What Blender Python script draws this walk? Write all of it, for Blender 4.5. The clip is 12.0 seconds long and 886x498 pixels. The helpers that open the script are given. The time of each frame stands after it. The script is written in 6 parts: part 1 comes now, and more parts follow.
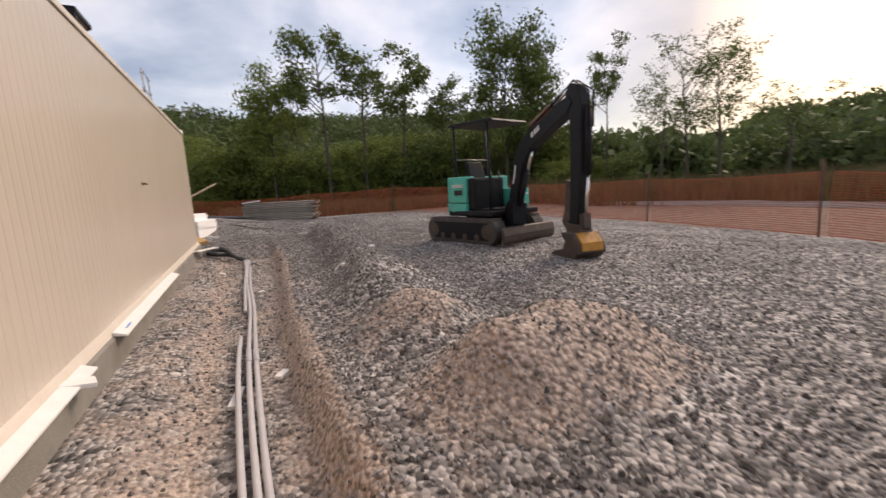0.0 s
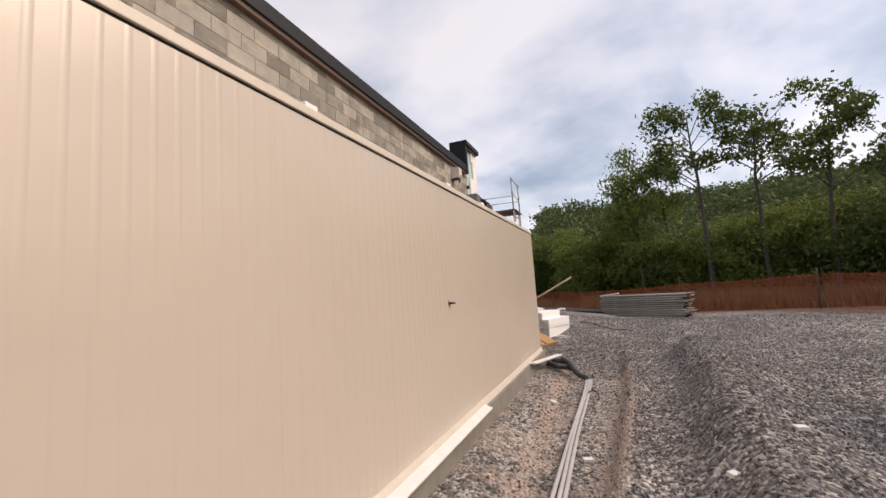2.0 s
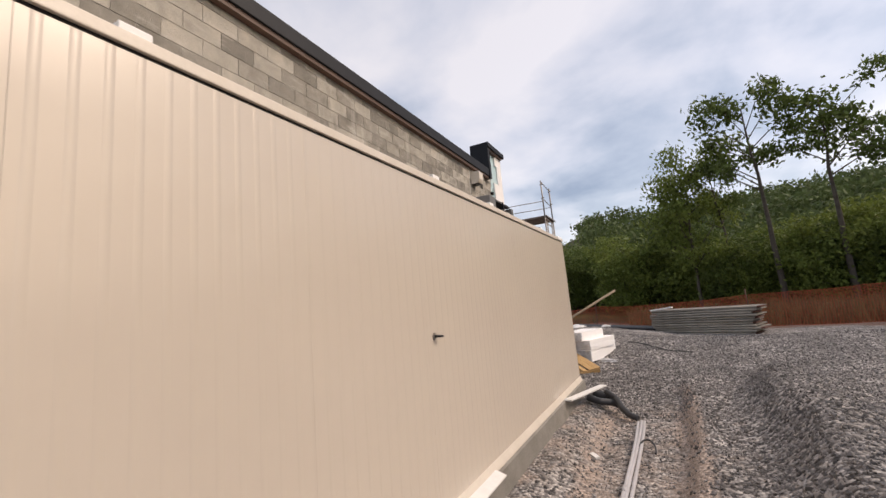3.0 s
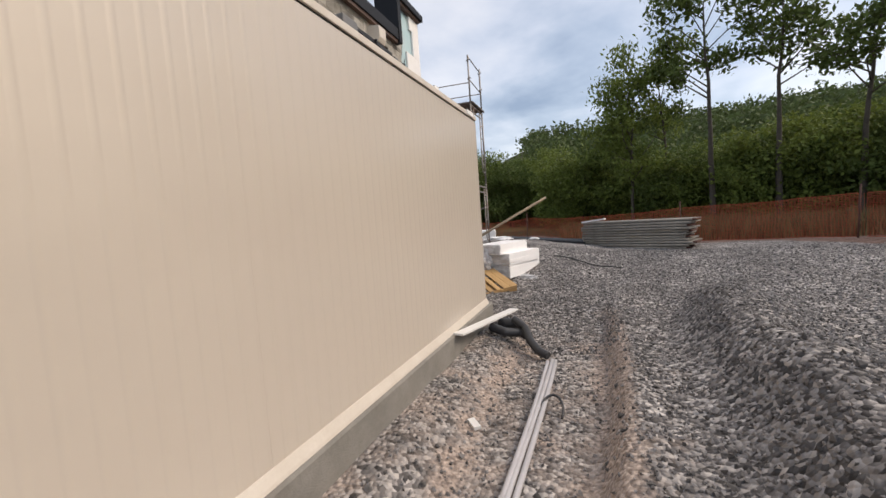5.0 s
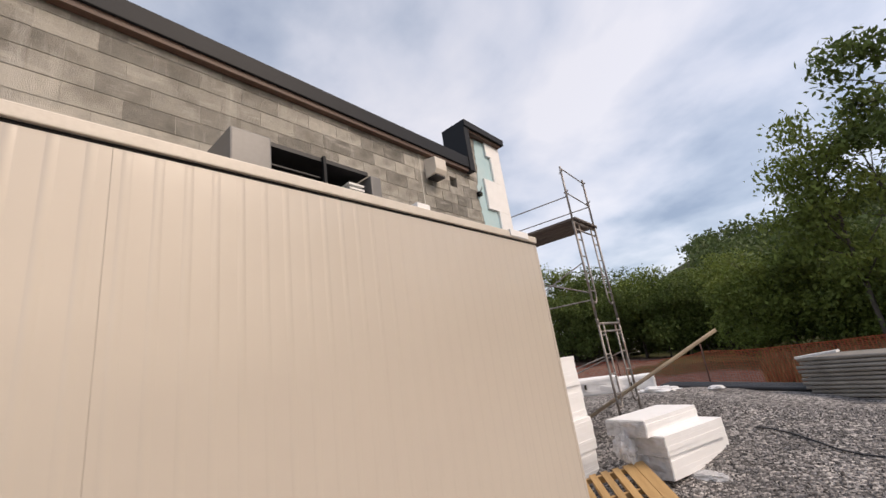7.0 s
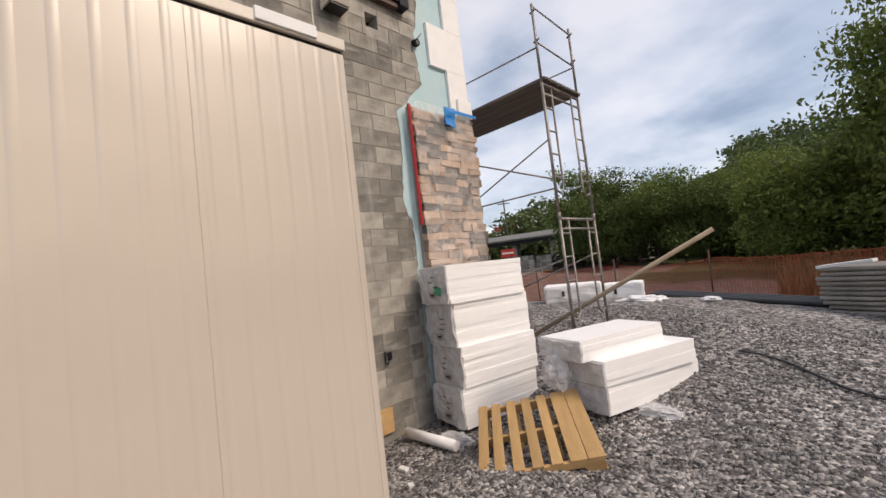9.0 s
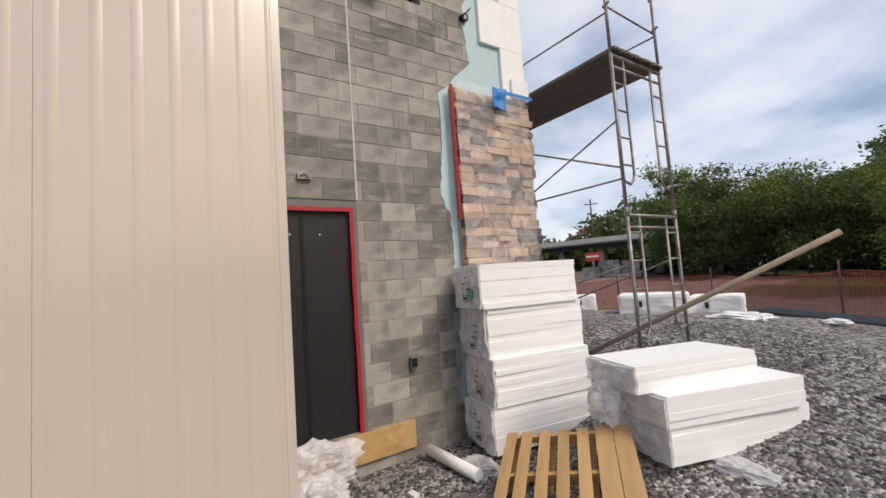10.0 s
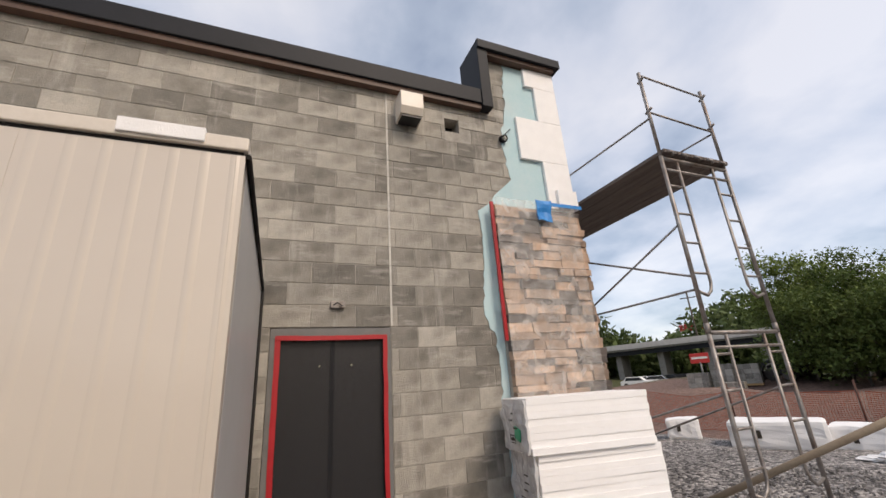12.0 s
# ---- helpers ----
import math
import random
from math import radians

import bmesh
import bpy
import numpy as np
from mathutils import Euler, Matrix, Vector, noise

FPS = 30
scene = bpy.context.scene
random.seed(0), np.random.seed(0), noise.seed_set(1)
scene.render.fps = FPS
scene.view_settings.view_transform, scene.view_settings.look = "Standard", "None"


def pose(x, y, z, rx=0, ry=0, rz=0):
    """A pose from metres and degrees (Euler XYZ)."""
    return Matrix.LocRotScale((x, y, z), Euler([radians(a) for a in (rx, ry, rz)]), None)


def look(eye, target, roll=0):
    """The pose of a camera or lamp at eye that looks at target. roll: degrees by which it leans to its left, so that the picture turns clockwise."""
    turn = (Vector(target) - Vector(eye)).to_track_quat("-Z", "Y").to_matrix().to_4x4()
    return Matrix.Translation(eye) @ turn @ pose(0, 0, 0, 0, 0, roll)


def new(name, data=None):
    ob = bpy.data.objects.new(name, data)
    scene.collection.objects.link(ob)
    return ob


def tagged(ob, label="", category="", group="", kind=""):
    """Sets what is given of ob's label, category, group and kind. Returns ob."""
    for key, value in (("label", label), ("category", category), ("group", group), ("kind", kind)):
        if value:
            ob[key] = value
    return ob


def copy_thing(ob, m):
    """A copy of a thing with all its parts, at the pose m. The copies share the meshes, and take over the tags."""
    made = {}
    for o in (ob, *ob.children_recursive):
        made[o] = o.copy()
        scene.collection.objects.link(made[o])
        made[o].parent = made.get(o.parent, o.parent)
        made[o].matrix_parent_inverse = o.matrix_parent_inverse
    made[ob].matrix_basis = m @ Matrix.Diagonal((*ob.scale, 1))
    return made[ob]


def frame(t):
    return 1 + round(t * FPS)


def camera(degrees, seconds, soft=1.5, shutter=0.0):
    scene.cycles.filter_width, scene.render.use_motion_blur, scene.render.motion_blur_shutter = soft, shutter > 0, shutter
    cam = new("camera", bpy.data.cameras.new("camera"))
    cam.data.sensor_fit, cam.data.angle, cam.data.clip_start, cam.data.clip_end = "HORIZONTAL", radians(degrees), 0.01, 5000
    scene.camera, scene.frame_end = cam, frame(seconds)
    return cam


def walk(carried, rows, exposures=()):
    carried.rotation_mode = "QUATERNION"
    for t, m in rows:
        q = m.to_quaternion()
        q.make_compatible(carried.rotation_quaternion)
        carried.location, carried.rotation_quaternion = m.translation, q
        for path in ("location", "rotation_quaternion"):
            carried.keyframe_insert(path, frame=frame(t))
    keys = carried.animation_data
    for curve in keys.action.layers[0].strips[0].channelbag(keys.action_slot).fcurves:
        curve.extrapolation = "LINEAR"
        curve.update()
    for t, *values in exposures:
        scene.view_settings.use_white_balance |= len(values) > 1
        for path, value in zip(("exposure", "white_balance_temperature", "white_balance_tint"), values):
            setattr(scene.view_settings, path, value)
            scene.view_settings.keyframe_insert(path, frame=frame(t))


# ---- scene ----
cam = camera(94.6, 12.0, shutter=0.15)
PATH = [
    (0, (0.037, 0.262, 1.069), (0.915, 2.033, 0.771), -3.0),
    (0.5, (0.37, 0.852, 1.191), (0.547, 2.831, 0.966), -0.8),
    (1, (0.346, 1.354, 1.349), (-0.062, 3.312, 1.329), -5.8),
    (1.5, (0.54, 1.892, 1.431), (-0.171, 3.754, 1.598), -3.3),
    (2, (0.62, 2.511, 1.444), (-0.11, 4.362, 1.649), -3.9),
    (2.5, (0.613, 3.186, 1.516), (-0.249, 4.959, 1.855), -5.8),
    (4.5, (0.605, 5.563, 1.368), (-0.311, 7.34, 1.302), -5.9),
    (5, (0.601, 6.203, 1.27), (-0.092, 8.072, 1.12), -4.0),
    (5.5, (0.662, 6.88, 1.286), (0.062, 8.787, 1.222), -5.0),
    (6, (0.661, 7.533, 1.487), (-0.13, 9.361, 1.661), -6.8),
    (6.5, (0.664, 8.087, 1.554), (-0.286, 9.819, 1.864), -8.6),
    (7, (0.726, 8.659, 1.661), (-0.499, 10.141, 2.212), -8.4),
    (7.5, (0.76, 9.204, 1.647), (-0.538, 10.68, 2.016), -8.8),
    (9.3, (0.743, 11.104, 1.452), (-0.702, 12.484, 1.538), -5.1),
    (9.5, (0.737, 11.273, 1.445), (-0.78, 12.57, 1.577), -5.0),
    (10, (0.652, 11.582, 1.426), (-1.006, 12.69, 1.57), -4.0),
    (10.5, (0.641, 11.865, 1.395), (-1.162, 12.703, 1.605), -2.5),
    (11, (0.644, 12.027, 1.461), (-1.213, 12.721, 1.726), -1.5),
    (11.5, (0.656, 12.093, 1.539), (-1.148, 12.83, 1.989), -2.4),
    (12, (0.665, 12.079, 1.676), (-1.073, 12.831, 2.318), -4.0),
]
walk(cam, [(t, look(eye, target, roll)) for t, eye, target, roll in PATH], exposures=[(0, 0.3, 7000, 15), (2.5, 0.24, 6900, 14), (4.5, 0.2, 6450, 9), (6.5, 0.26, 6450, 10), (7.5, 0.18, 6700, 13), (9.5, 0.18, 6450, 10), (11, 0.16, 6250, 7), (12, 0.2, 6450, 10)])

# ---- world, sun, exposure ----
world = bpy.data.worlds.new("world")
scene.world = world
world.use_nodes = True
wn, wl = world.node_tree.nodes, world.node_tree.links
wn.clear()


def wnode(kind, **props):
    n = wn.new(kind)
    for k, v in props.items():
        if k == "ramp":
            cr = n.color_ramp
            while len(cr.elements) < len(v):
                cr.elements.new(0.5)
            for e, (p, c) in zip(cr.elements, v):
                e.position, e.color = p, (*c, 1)
        else:
            n.inputs[k].default_value = v
    return n


# overcast evening sky: broken grey-blue cloud, a warm clearing low in the east
coord = wn.new("ShaderNodeTexCoord")
sep = wn.new("ShaderNodeSeparateXYZ")
wl.new(coord.outputs["Generated"], sep.inputs[0])
flat = wn.new("ShaderNodeMath"); flat.operation = "ADD"; flat.inputs[1].default_value = 0.28
wl.new(sep.outputs["Z"], flat.inputs[0])
up = wn.new("ShaderNodeMath"); up.operation = "MAXIMUM"; up.inputs[1].default_value = 0.12
wl.new(flat.outputs[0], up.inputs[0])
proj = wn.new("ShaderNodeVectorMath"); proj.operation = "DIVIDE"
wl.new(coord.outputs["Generated"], proj.inputs[0])
comb = wn.new("ShaderNodeCombineXYZ")
for s in ("X", "Y", "Z"):
    wl.new(up.outputs[0], comb.inputs[s])
wl.new(comb.outputs[0], proj.inputs[1])
n1 = wnode("ShaderNodeTexNoise", Scale=1.7, Detail=7.0, Roughness=0.50, Distortion=0.15)
wl.new(proj.outputs[0], n1.inputs["Vector"])
clouds = wnode("ShaderNodeValToRGB", ramp=[(0.34, (0.27, 0.31, 0.40)), (0.44, (0.46, 0.50, 0.58)),
                                            (0.52, (0.66, 0.67, 0.73)), (0.64, (0.86, 0.83, 0.84))])
wl.new(n1.outputs["Fac"], clouds.inputs["Fac"])
# warm glow round the low sun
east = wn.new("ShaderNodeVectorMath"); east.operation = "DOT_PRODUCT"
east.inputs[1].default_value = Vector((0.95, 0.29, 0.11)).normalized()
wl.new(coord.outputs["Generated"], east.inputs[0])
glow = wnode("ShaderNodeValToRGB", ramp=[(0.84, (0, 0, 0)), (0.93, (0.55, 0.55, 0.55)), (0.98, (0.95, 0.95, 0.95))])
wl.new(east.outputs["Value"], glow.inputs["Fac"])
warm = wn.new("ShaderNodeMixRGB")
warm.inputs["Color2"].default_value = (0.46, 0.31, 0.15, 1)
wl.new(glow.outputs[0], warm.inputs["Fac"])
wl.new(clouds.outputs[0], warm.inputs["Color1"])
# the brightest gap in the cloud, low in the east
gapdir = wn.new("ShaderNodeVectorMath"); gapdir.operation = "DOT_PRODUCT"
gapdir.inputs[1].default_value = Vector((0.97, 0.12, 0.20)).normalized()
wl.new(coord.outputs["Generated"], gapdir.inputs[0])
gap = wnode("ShaderNodeValToRGB", ramp=[(0.90, (0, 0, 0)), (0.990, (1.0, 0.72, 0.42))])
wl.new(gapdir.outputs["Value"], gap.inputs["Fac"])
bright = wn.new("ShaderNodeMixRGB"); bright.blend_type = "ADD"; bright.inputs["Fac"].default_value = 1.0
twice = wn.new("ShaderNodeVectorMath"); twice.operation = "SCALE"; twice.inputs["Scale"].default_value = 1.6
wl.new(gap.outputs[0], twice.inputs[0])
wl.new(warm.outputs[0], bright.inputs["Color1"]); wl.new(twice.outputs[0], bright.inputs["Color2"])
sky = wn.new("ShaderNodeTexSky")
sky.sky_type, sky.sun_disc = "NISHITA", False
sky.sun_elevation, sky.sun_rotation = radians(42), radians(72)
skyb = wn.new("ShaderNodeBackground"); skyb.inputs["Strength"].default_value = 0.05
wl.new(sky.outputs[0], skyb.inputs["Color"])
cloudb = wn.new("ShaderNodeBackground"); cloudb.inputs["Strength"].default_value = 0.74
wl.new(bright.outputs[0], cloudb.inputs["Color"])
addb = wn.new("ShaderNodeAddShader")
wl.new(skyb.outputs[0], addb.inputs[0]); wl.new(cloudb.outputs[0], addb.inputs[1])
wout = wn.new("ShaderNodeOutputWorld")
wl.new(addb.outputs[0], wout.inputs["Surface"])

sun = new("sun", bpy.data.lights.new("sun", "SUN"))
sun.data.energy, sun.data.angle, sun.data.color = 2.25, radians(24), (1.0, 0.83, 0.67)
sun.matrix_world = look((0, 0, 0), (-0.62, -0.20, -0.64))


# ---- materials ----
def mat(name, c1, c2=None, rough=0.8, metal=0.0, scale=6.0, bump=0.0, bscale=60.0, spec=0.5, random_tint=0.0, island=0.0,
        stain=None, stain_amt=0.4, stretch=(1, 1, 1)):
    """A surface with colour varied by coarse and fine noise, optional stains, fine relief."""
    m = bpy.data.materials.new(name)
    m.use_nodes = True
    nt = m.node_tree
    N, L = nt.nodes, nt.links
    bs = N["Principled BSDF"]
    bs.inputs["Roughness"].default_value = rough
    bs.inputs["Metallic"].default_value = metal
    bs.inputs["Specular IOR Level"].default_value = spec
    tc = N.new("ShaderNodeTexCoord")
    mp = N.new("ShaderNodeMapping")
    mp.inputs["Scale"].default_value = stretch
    L.new(tc.outputs["Object"], mp.inputs["Vector"])
    c2 = c2 or tuple(0.8 * v for v in c1)
    na, nb = N.new("ShaderNodeTexNoise"), N.new("ShaderNodeTexNoise")
    na.inputs["Scale"].default_value, na.inputs["Detail"].default_value = scale, 5
    nb.inputs["Scale"].default_value, nb.inputs["Detail"].default_value = scale * 9, 3
    for n in (na, nb):
        L.new(mp.outputs[0], n.inputs["Vector"])
    av = N.new("ShaderNodeMix")
    av.inputs[0].default_value = 0.35
    L.new(na.outputs["Fac"], av.inputs[2]); L.new(nb.outputs["Fac"], av.inputs[3])
    rp = N.new("ShaderNodeMapRange")
    rp.inputs["From Min"].default_value, rp.inputs["From Max"].default_value = 0.33, 0.67
    L.new(av.outputs[0], rp.inputs["Value"])
    mx = N.new("ShaderNodeMixRGB")
    mx.inputs["Color1"].default_value, mx.inputs["Color2"].default_value = (*c1, 1), (*c2, 1)
    L.new(rp.outputs[0], mx.inputs["Fac"])
    out = mx.outputs[0]
    if stain:
        ns = N.new("ShaderNodeTexNoise")
        ns.inputs["Scale"].default_value, ns.inputs["Detail"].default_value = scale * 0.45, 7
        L.new(mp.outputs[0], ns.inputs["Vector"])
        sr = N.new("ShaderNodeMapRange")
        sr.inputs["From Min"].default_value, sr.inputs["From Max"].default_value = 0.52, 0.68
        sr.inputs["To Max"].default_value = stain_amt
        L.new(ns.outputs["Fac"], sr.inputs["Value"])
        ms = N.new("ShaderNodeMixRGB")
        ms.inputs["Color2"].default_value = (*stain, 1)
        L.new(sr.outputs[0], ms.inputs["Fac"]); L.new(out, ms.inputs["Color1"])
        out = ms.outputs[0]
    if random_tint or island:
        src = N.new("ShaderNodeNewGeometry").outputs["Random Per Island"] if island else N.new("ShaderNodeObjectInfo").outputs["Random"]
        amt = island or random_tint
        rr = N.new("ShaderNodeMapRange")
        rr.inputs["To Min"].default_value, rr.inputs["To Max"].default_value = 1 - amt, 1 + amt
        L.new(src, rr.inputs["Value"])
        hv = N.new("ShaderNodeHueSaturation")
        L.new(rr.outputs[0], hv.inputs["Value"]); L.new(out, hv.inputs["Color"])
        out = hv.outputs[0]
    L.new(out, bs.inputs["Base Color"])
    if bump:
        nz = N.new("ShaderNodeTexNoise")
        nz.inputs["Scale"].default_value, nz.inputs["Detail"].default_value = bscale, 4
        L.new(mp.outputs[0], nz.inputs["Vector"])
        bp = N.new("ShaderNodeBump")
        bp.inputs["Strength"].default_value, bp.inputs["Distance"].default_value = bump, 0.01
        L.new(nz.outputs["Fac"], bp.inputs["Height"]); L.new(bp.outputs[0], bs.inputs["Normal"])
    return m


M = {}
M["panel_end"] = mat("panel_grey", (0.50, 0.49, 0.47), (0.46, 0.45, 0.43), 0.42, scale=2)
M["trim"] = mat("trim_cream", (0.70, 0.64, 0.56), (0.62, 0.56, 0.48), 0.4, scale=5, bump=0.05)
M["gap"] = mat("gap_black", (0.015, 0.013, 0.012), rough=0.9)
M["concrete"] = mat("concrete", (0.27, 0.255, 0.23), (0.20, 0.19, 0.17), 0.9, scale=4, bump=0.5, bscale=90, stain=(0.12, 0.10, 0.08))
BLOCK = dict(rough=0.95, scale=7, bump=0.9, bscale=140, stain=(0.13, 0.12, 0.10), stain_amt=0.45)
M["block"] = mat("concrete_block", (0.37, 0.345, 0.30), (0.27, 0.255, 0.225), random_tint=0.40, **BLOCK)
M["block_rest"] = mat("concrete_block_rest", (0.37, 0.345, 0.30), (0.27, 0.255, 0.225), island=0.40, **BLOCK)
M["mortar"] = mat("mortar", (0.44, 0.415, 0.37), (0.27, 0.255, 0.225), 0.95, scale=9, bump=0.6, bscale=120)


def lime_wash(m):
    """Whitish lime bloom and runs over the blocks, following the wall and not the single block."""
    nt = m.node_tree
    N, L = nt.nodes, nt.links
    bs = N["Principled BSDF"]
    src = bs.inputs["Base Color"].links[0].from_socket
    geo = N.new("ShaderNodeNewGeometry")
    for scale, lo, hi, amt in (((3.0, 3.4, 0.55), 0.54, 0.68, 0.46), ((2.0, 1.6, 6.5), 0.55, 0.67, 0.40)):
        mp = N.new("ShaderNodeMapping")
        mp.inputs["Scale"].default_value = scale
        L.new(geo.outputs["Position"], mp.inputs["Vector"])
        nz = N.new("ShaderNodeTexNoise")
        nz.inputs["Scale"].default_value, nz.inputs["Detail"].default_value, nz.inputs["Roughness"].default_value = 1.5, 8, 0.65
        L.new(mp.outputs[0], nz.inputs["Vector"])
        mr = N.new("ShaderNodeMapRange")
        mr.inputs["From Min"].default_value, mr.inputs["From Max"].default_value, mr.inputs["To Max"].default_value = lo, hi, amt
        L.new(nz.outputs["Fac"], mr.inputs["Value"])
        mx = N.new("ShaderNodeMixRGB")
        mx.inputs["Color2"].default_value = (0.56, 0.53, 0.48, 1)
        L.new(mr.outputs[0], mx.inputs["Fac"]); L.new(src, mx.inputs["Color1"])
        src = mx.outputs[0]
    L.new(src, bs.inputs["Base Color"])


for k in ("block", "block_rest", "mortar"):
    lime_wash(M[k])
M["caulk"] = mat("caulk_joint", (0.62, 0.60, 0.55), (0.5, 0.48, 0.44), 0.8, scale=9)
M["coping"] = mat("coping_dark", (0.016, 0.017, 0.021), (0.012, 0.013, 0.016), 0.55, 0.0, scale=3, spec=0.2)
M["brown"] = mat("brown_underside", (0.10, 0.055, 0.035), (0.07, 0.04, 0.03), 0.6, scale=5)
M["blueboard"] = mat("pale_blue_board", (0.42, 0.60, 0.64), (0.50, 0.65, 0.68), 0.8, scale=4, bump=0.2, stain=(0.6, 0.66, 0.66))
M["eps"] = mat("white_foam", (0.90, 0.89, 0.88), (0.84, 0.83, 0.82), 0.75, scale=8, bump=0.25, bscale=160)
M["eps_line"] = mat("white_foam_sheet", (0.91, 0.905, 0.90), (0.87, 0.865, 0.86), 0.7, scale=6, bump=0.15, bscale=120, random_tint=0.02)
M["stone"] = mat("ledge_stone", (0.54, 0.385, 0.275), (0.38, 0.27, 0.20), 0.9, scale=9, bump=0.9, bscale=45, random_tint=0.40, stain=(0.13, 0.115, 0.105), stain_amt=0.6)
M["stone_dark"] = mat("ledge_stone_dark", (0.15, 0.125, 0.11), (0.09, 0.08, 0.075), 0.9, scale=9, bump=0.9, bscale=45, random_tint=0.3)
M["redtape"] = mat("red_tape", (0.42, 0.02, 0.028), (0.34, 0.015, 0.02), 0.4, scale=12, bump=0.2, bscale=40)
M["bluetape"] = mat("blue_tape", (0.03, 0.25, 0.66), (0.025, 0.2, 0.55), 0.45, scale=9, bump=0.3, bscale=30)
M["frame_grey"] = mat("door_frame_grey", (0.17, 0.165, 0.16), (0.13, 0.13, 0.125), 0.6, scale=8)
M["steel"] = mat("galvanised_pipe", (0.36, 0.345, 0.33), (0.20, 0.17, 0.15), 0.5, 0.6, scale=11, stain=(0.16, 0.09, 0.055), stain_amt=0.55, bump=0.15)
M["plank"] = mat("scaffold_plank", (0.17, 0.14, 0.12), (0.09, 0.075, 0.065), 0.85, scale=5, bump=0.5, bscale=50, stretch=(0.3, 3, 3))
M["lumber"] = mat("pine_lumber", (0.58, 0.38, 0.17), (0.44, 0.27, 0.11), 0.75, scale=5, bump=0.4, bscale=40, stretch=(0.35, 2.5, 2.5), random_tint=0.12, stain=(0.25, 0.14, 0.06), stain_amt=0.5)
M["pole_wood"] = mat("weathered_pole", (0.36, 0.29, 0.20), (0.26, 0.2, 0.14), 0.8, scale=6, bump=0.3)
M["pvc"] = mat("grey_pvc", (0.50, 0.49, 0.50), (0.42, 0.41, 0.42), 0.45, scale=6)
M["white_pvc"] = mat("white_plastic", (0.8, 0.79, 0.77), (0.7, 0.69, 0.67), 0.5, scale=8)
M["black_pipe"] = mat("black_corrugated_plastic", (0.03, 0.032, 0.036), (0.045, 0.046, 0.05), 0.5, scale=8)
M["teal"] = mat("teal_paint", (0.06, 0.46, 0.37), (0.055, 0.41, 0.33), 0.38, scale=4, stain=(0.12, 0.26, 0.2), stain_amt=0.4)
M["machine"] = mat("black_machine_paint", (0.007, 0.008, 0.011), (0.012, 0.013, 0.016), 0.5, scale=6, stain=(0.022, 0.02, 0.018), stain_amt=0.3, spec=0.2)
M["rubber"] = mat("track_rubber", (0.045, 0.042, 0.04), (0.10, 0.09, 0.08), 0.9, scale=7, bump=0.5)
M["rusty"] = mat("worn_steel", (0.12, 0.09, 0.075), (0.06, 0.05, 0.045), 0.6, 0.5, scale=7, bump=0.4)
M["yellow"] = mat("yellow_paint", (0.55, 0.27, 0.04), (0.35, 0.16, 0.03), 0.6, scale=8, stain=(0.1, 0.07, 0.05), stain_amt=0.7)
M["chrome"] = mat("chrome_rod", (0.7, 0.68, 0.66), rough=0.2, metal=1.0)
M["hose"] = mat("copper_hose", (0.25, 0.12, 0.07), (0.18, 0.08, 0.05), 0.5)
M["white_mark"] = mat("white_marking", (0.75, 0.75, 0.74), rough=0.5)
M["ink"] = mat("black_ink", (0.03, 0.025, 0.02), (0.05, 0.04, 0.03), 0.7, scale=20)
M["panelstack"] = mat("weathered_panel", (0.36, 0.33, 0.29), (0.24, 0.22, 0.19), 0.75, scale=4, bump=0.3, random_tint=0.25)
M["orange_net"] = mat("orange_net", (0.46, 0.10, 0.04), (0.34, 0.07, 0.03), 0.6, scale=3)
M["post_rust"] = mat("rusty_post", (0.13, 0.06, 0.045), (0.08, 0.04, 0.03), 0.8, scale=9)
M["kerb"] = mat("kerb_concrete", (0.55, 0.52, 0.48), (0.45, 0.42, 0.39), 0.9, scale=2, bump=0.3)
M["bark"] = mat("bark", (0.10, 0.085, 0.068), (0.06, 0.05, 0.04), 0.95, scale=7, bump=0.8, bscale=25)
M["unit"] = mat("unit_grey_steel", (0.19, 0.185, 0.18), (0.16, 0.155, 0.15), 0.45, 0.3, scale=4)
M["fin"] = mat("black_fin", (0.012, 0.012, 0.014), rough=0.5)
M["asphalt"] = mat("asphalt", (0.055, 0.055, 0.058), (0.045, 0.045, 0.047), 0.9, scale=3, bump=0.3)
M["red"] = mat("red_paint", (0.5, 0.03, 0.025), rough=0.5)
M["green_label"] = mat("green_label", (0.05, 0.42, 0.22), rough=0.5)
M["glass_dark"] = mat("dark_glass", (0.02, 0.022, 0.025), rough=0.1)


def leaf_mat(name, c1, c2):
    m = mat(name, c1, c2, 0.65, scale=0.6, island=0.45, spec=0.25)
    nt = m.node_tree
    bs = nt.nodes["Principled BSDF"]
    tr = nt.nodes.new("ShaderNodeBsdfTranslucent")
    tr.inputs["Color"].default_value = (*[1.3 * v for v in c1], 1)
    mx = nt.nodes.new("ShaderNodeMixShader")
    mx.inputs[0].default_value = 0.25
    nt.links.new(bs.outputs[0], mx.inputs[1]); nt.links.new(tr.outputs[0], mx.inputs[2])
    nt.links.new(mx.outputs[0], nt.nodes["Material Output"].inputs["Surface"])
    return m


M["leaf_a"] = leaf_mat("leaf_dark", (0.078, 0.112, 0.03), (0.115, 0.15, 0.036))
M["leaf_b"] = leaf_mat("leaf_light", (0.17, 0.21, 0.045), (0.12, 0.16, 0.04))
M["leaf_c"] = leaf_mat("leaf_far", (0.075, 0.105, 0.04), (0.11, 0.14, 0.045))


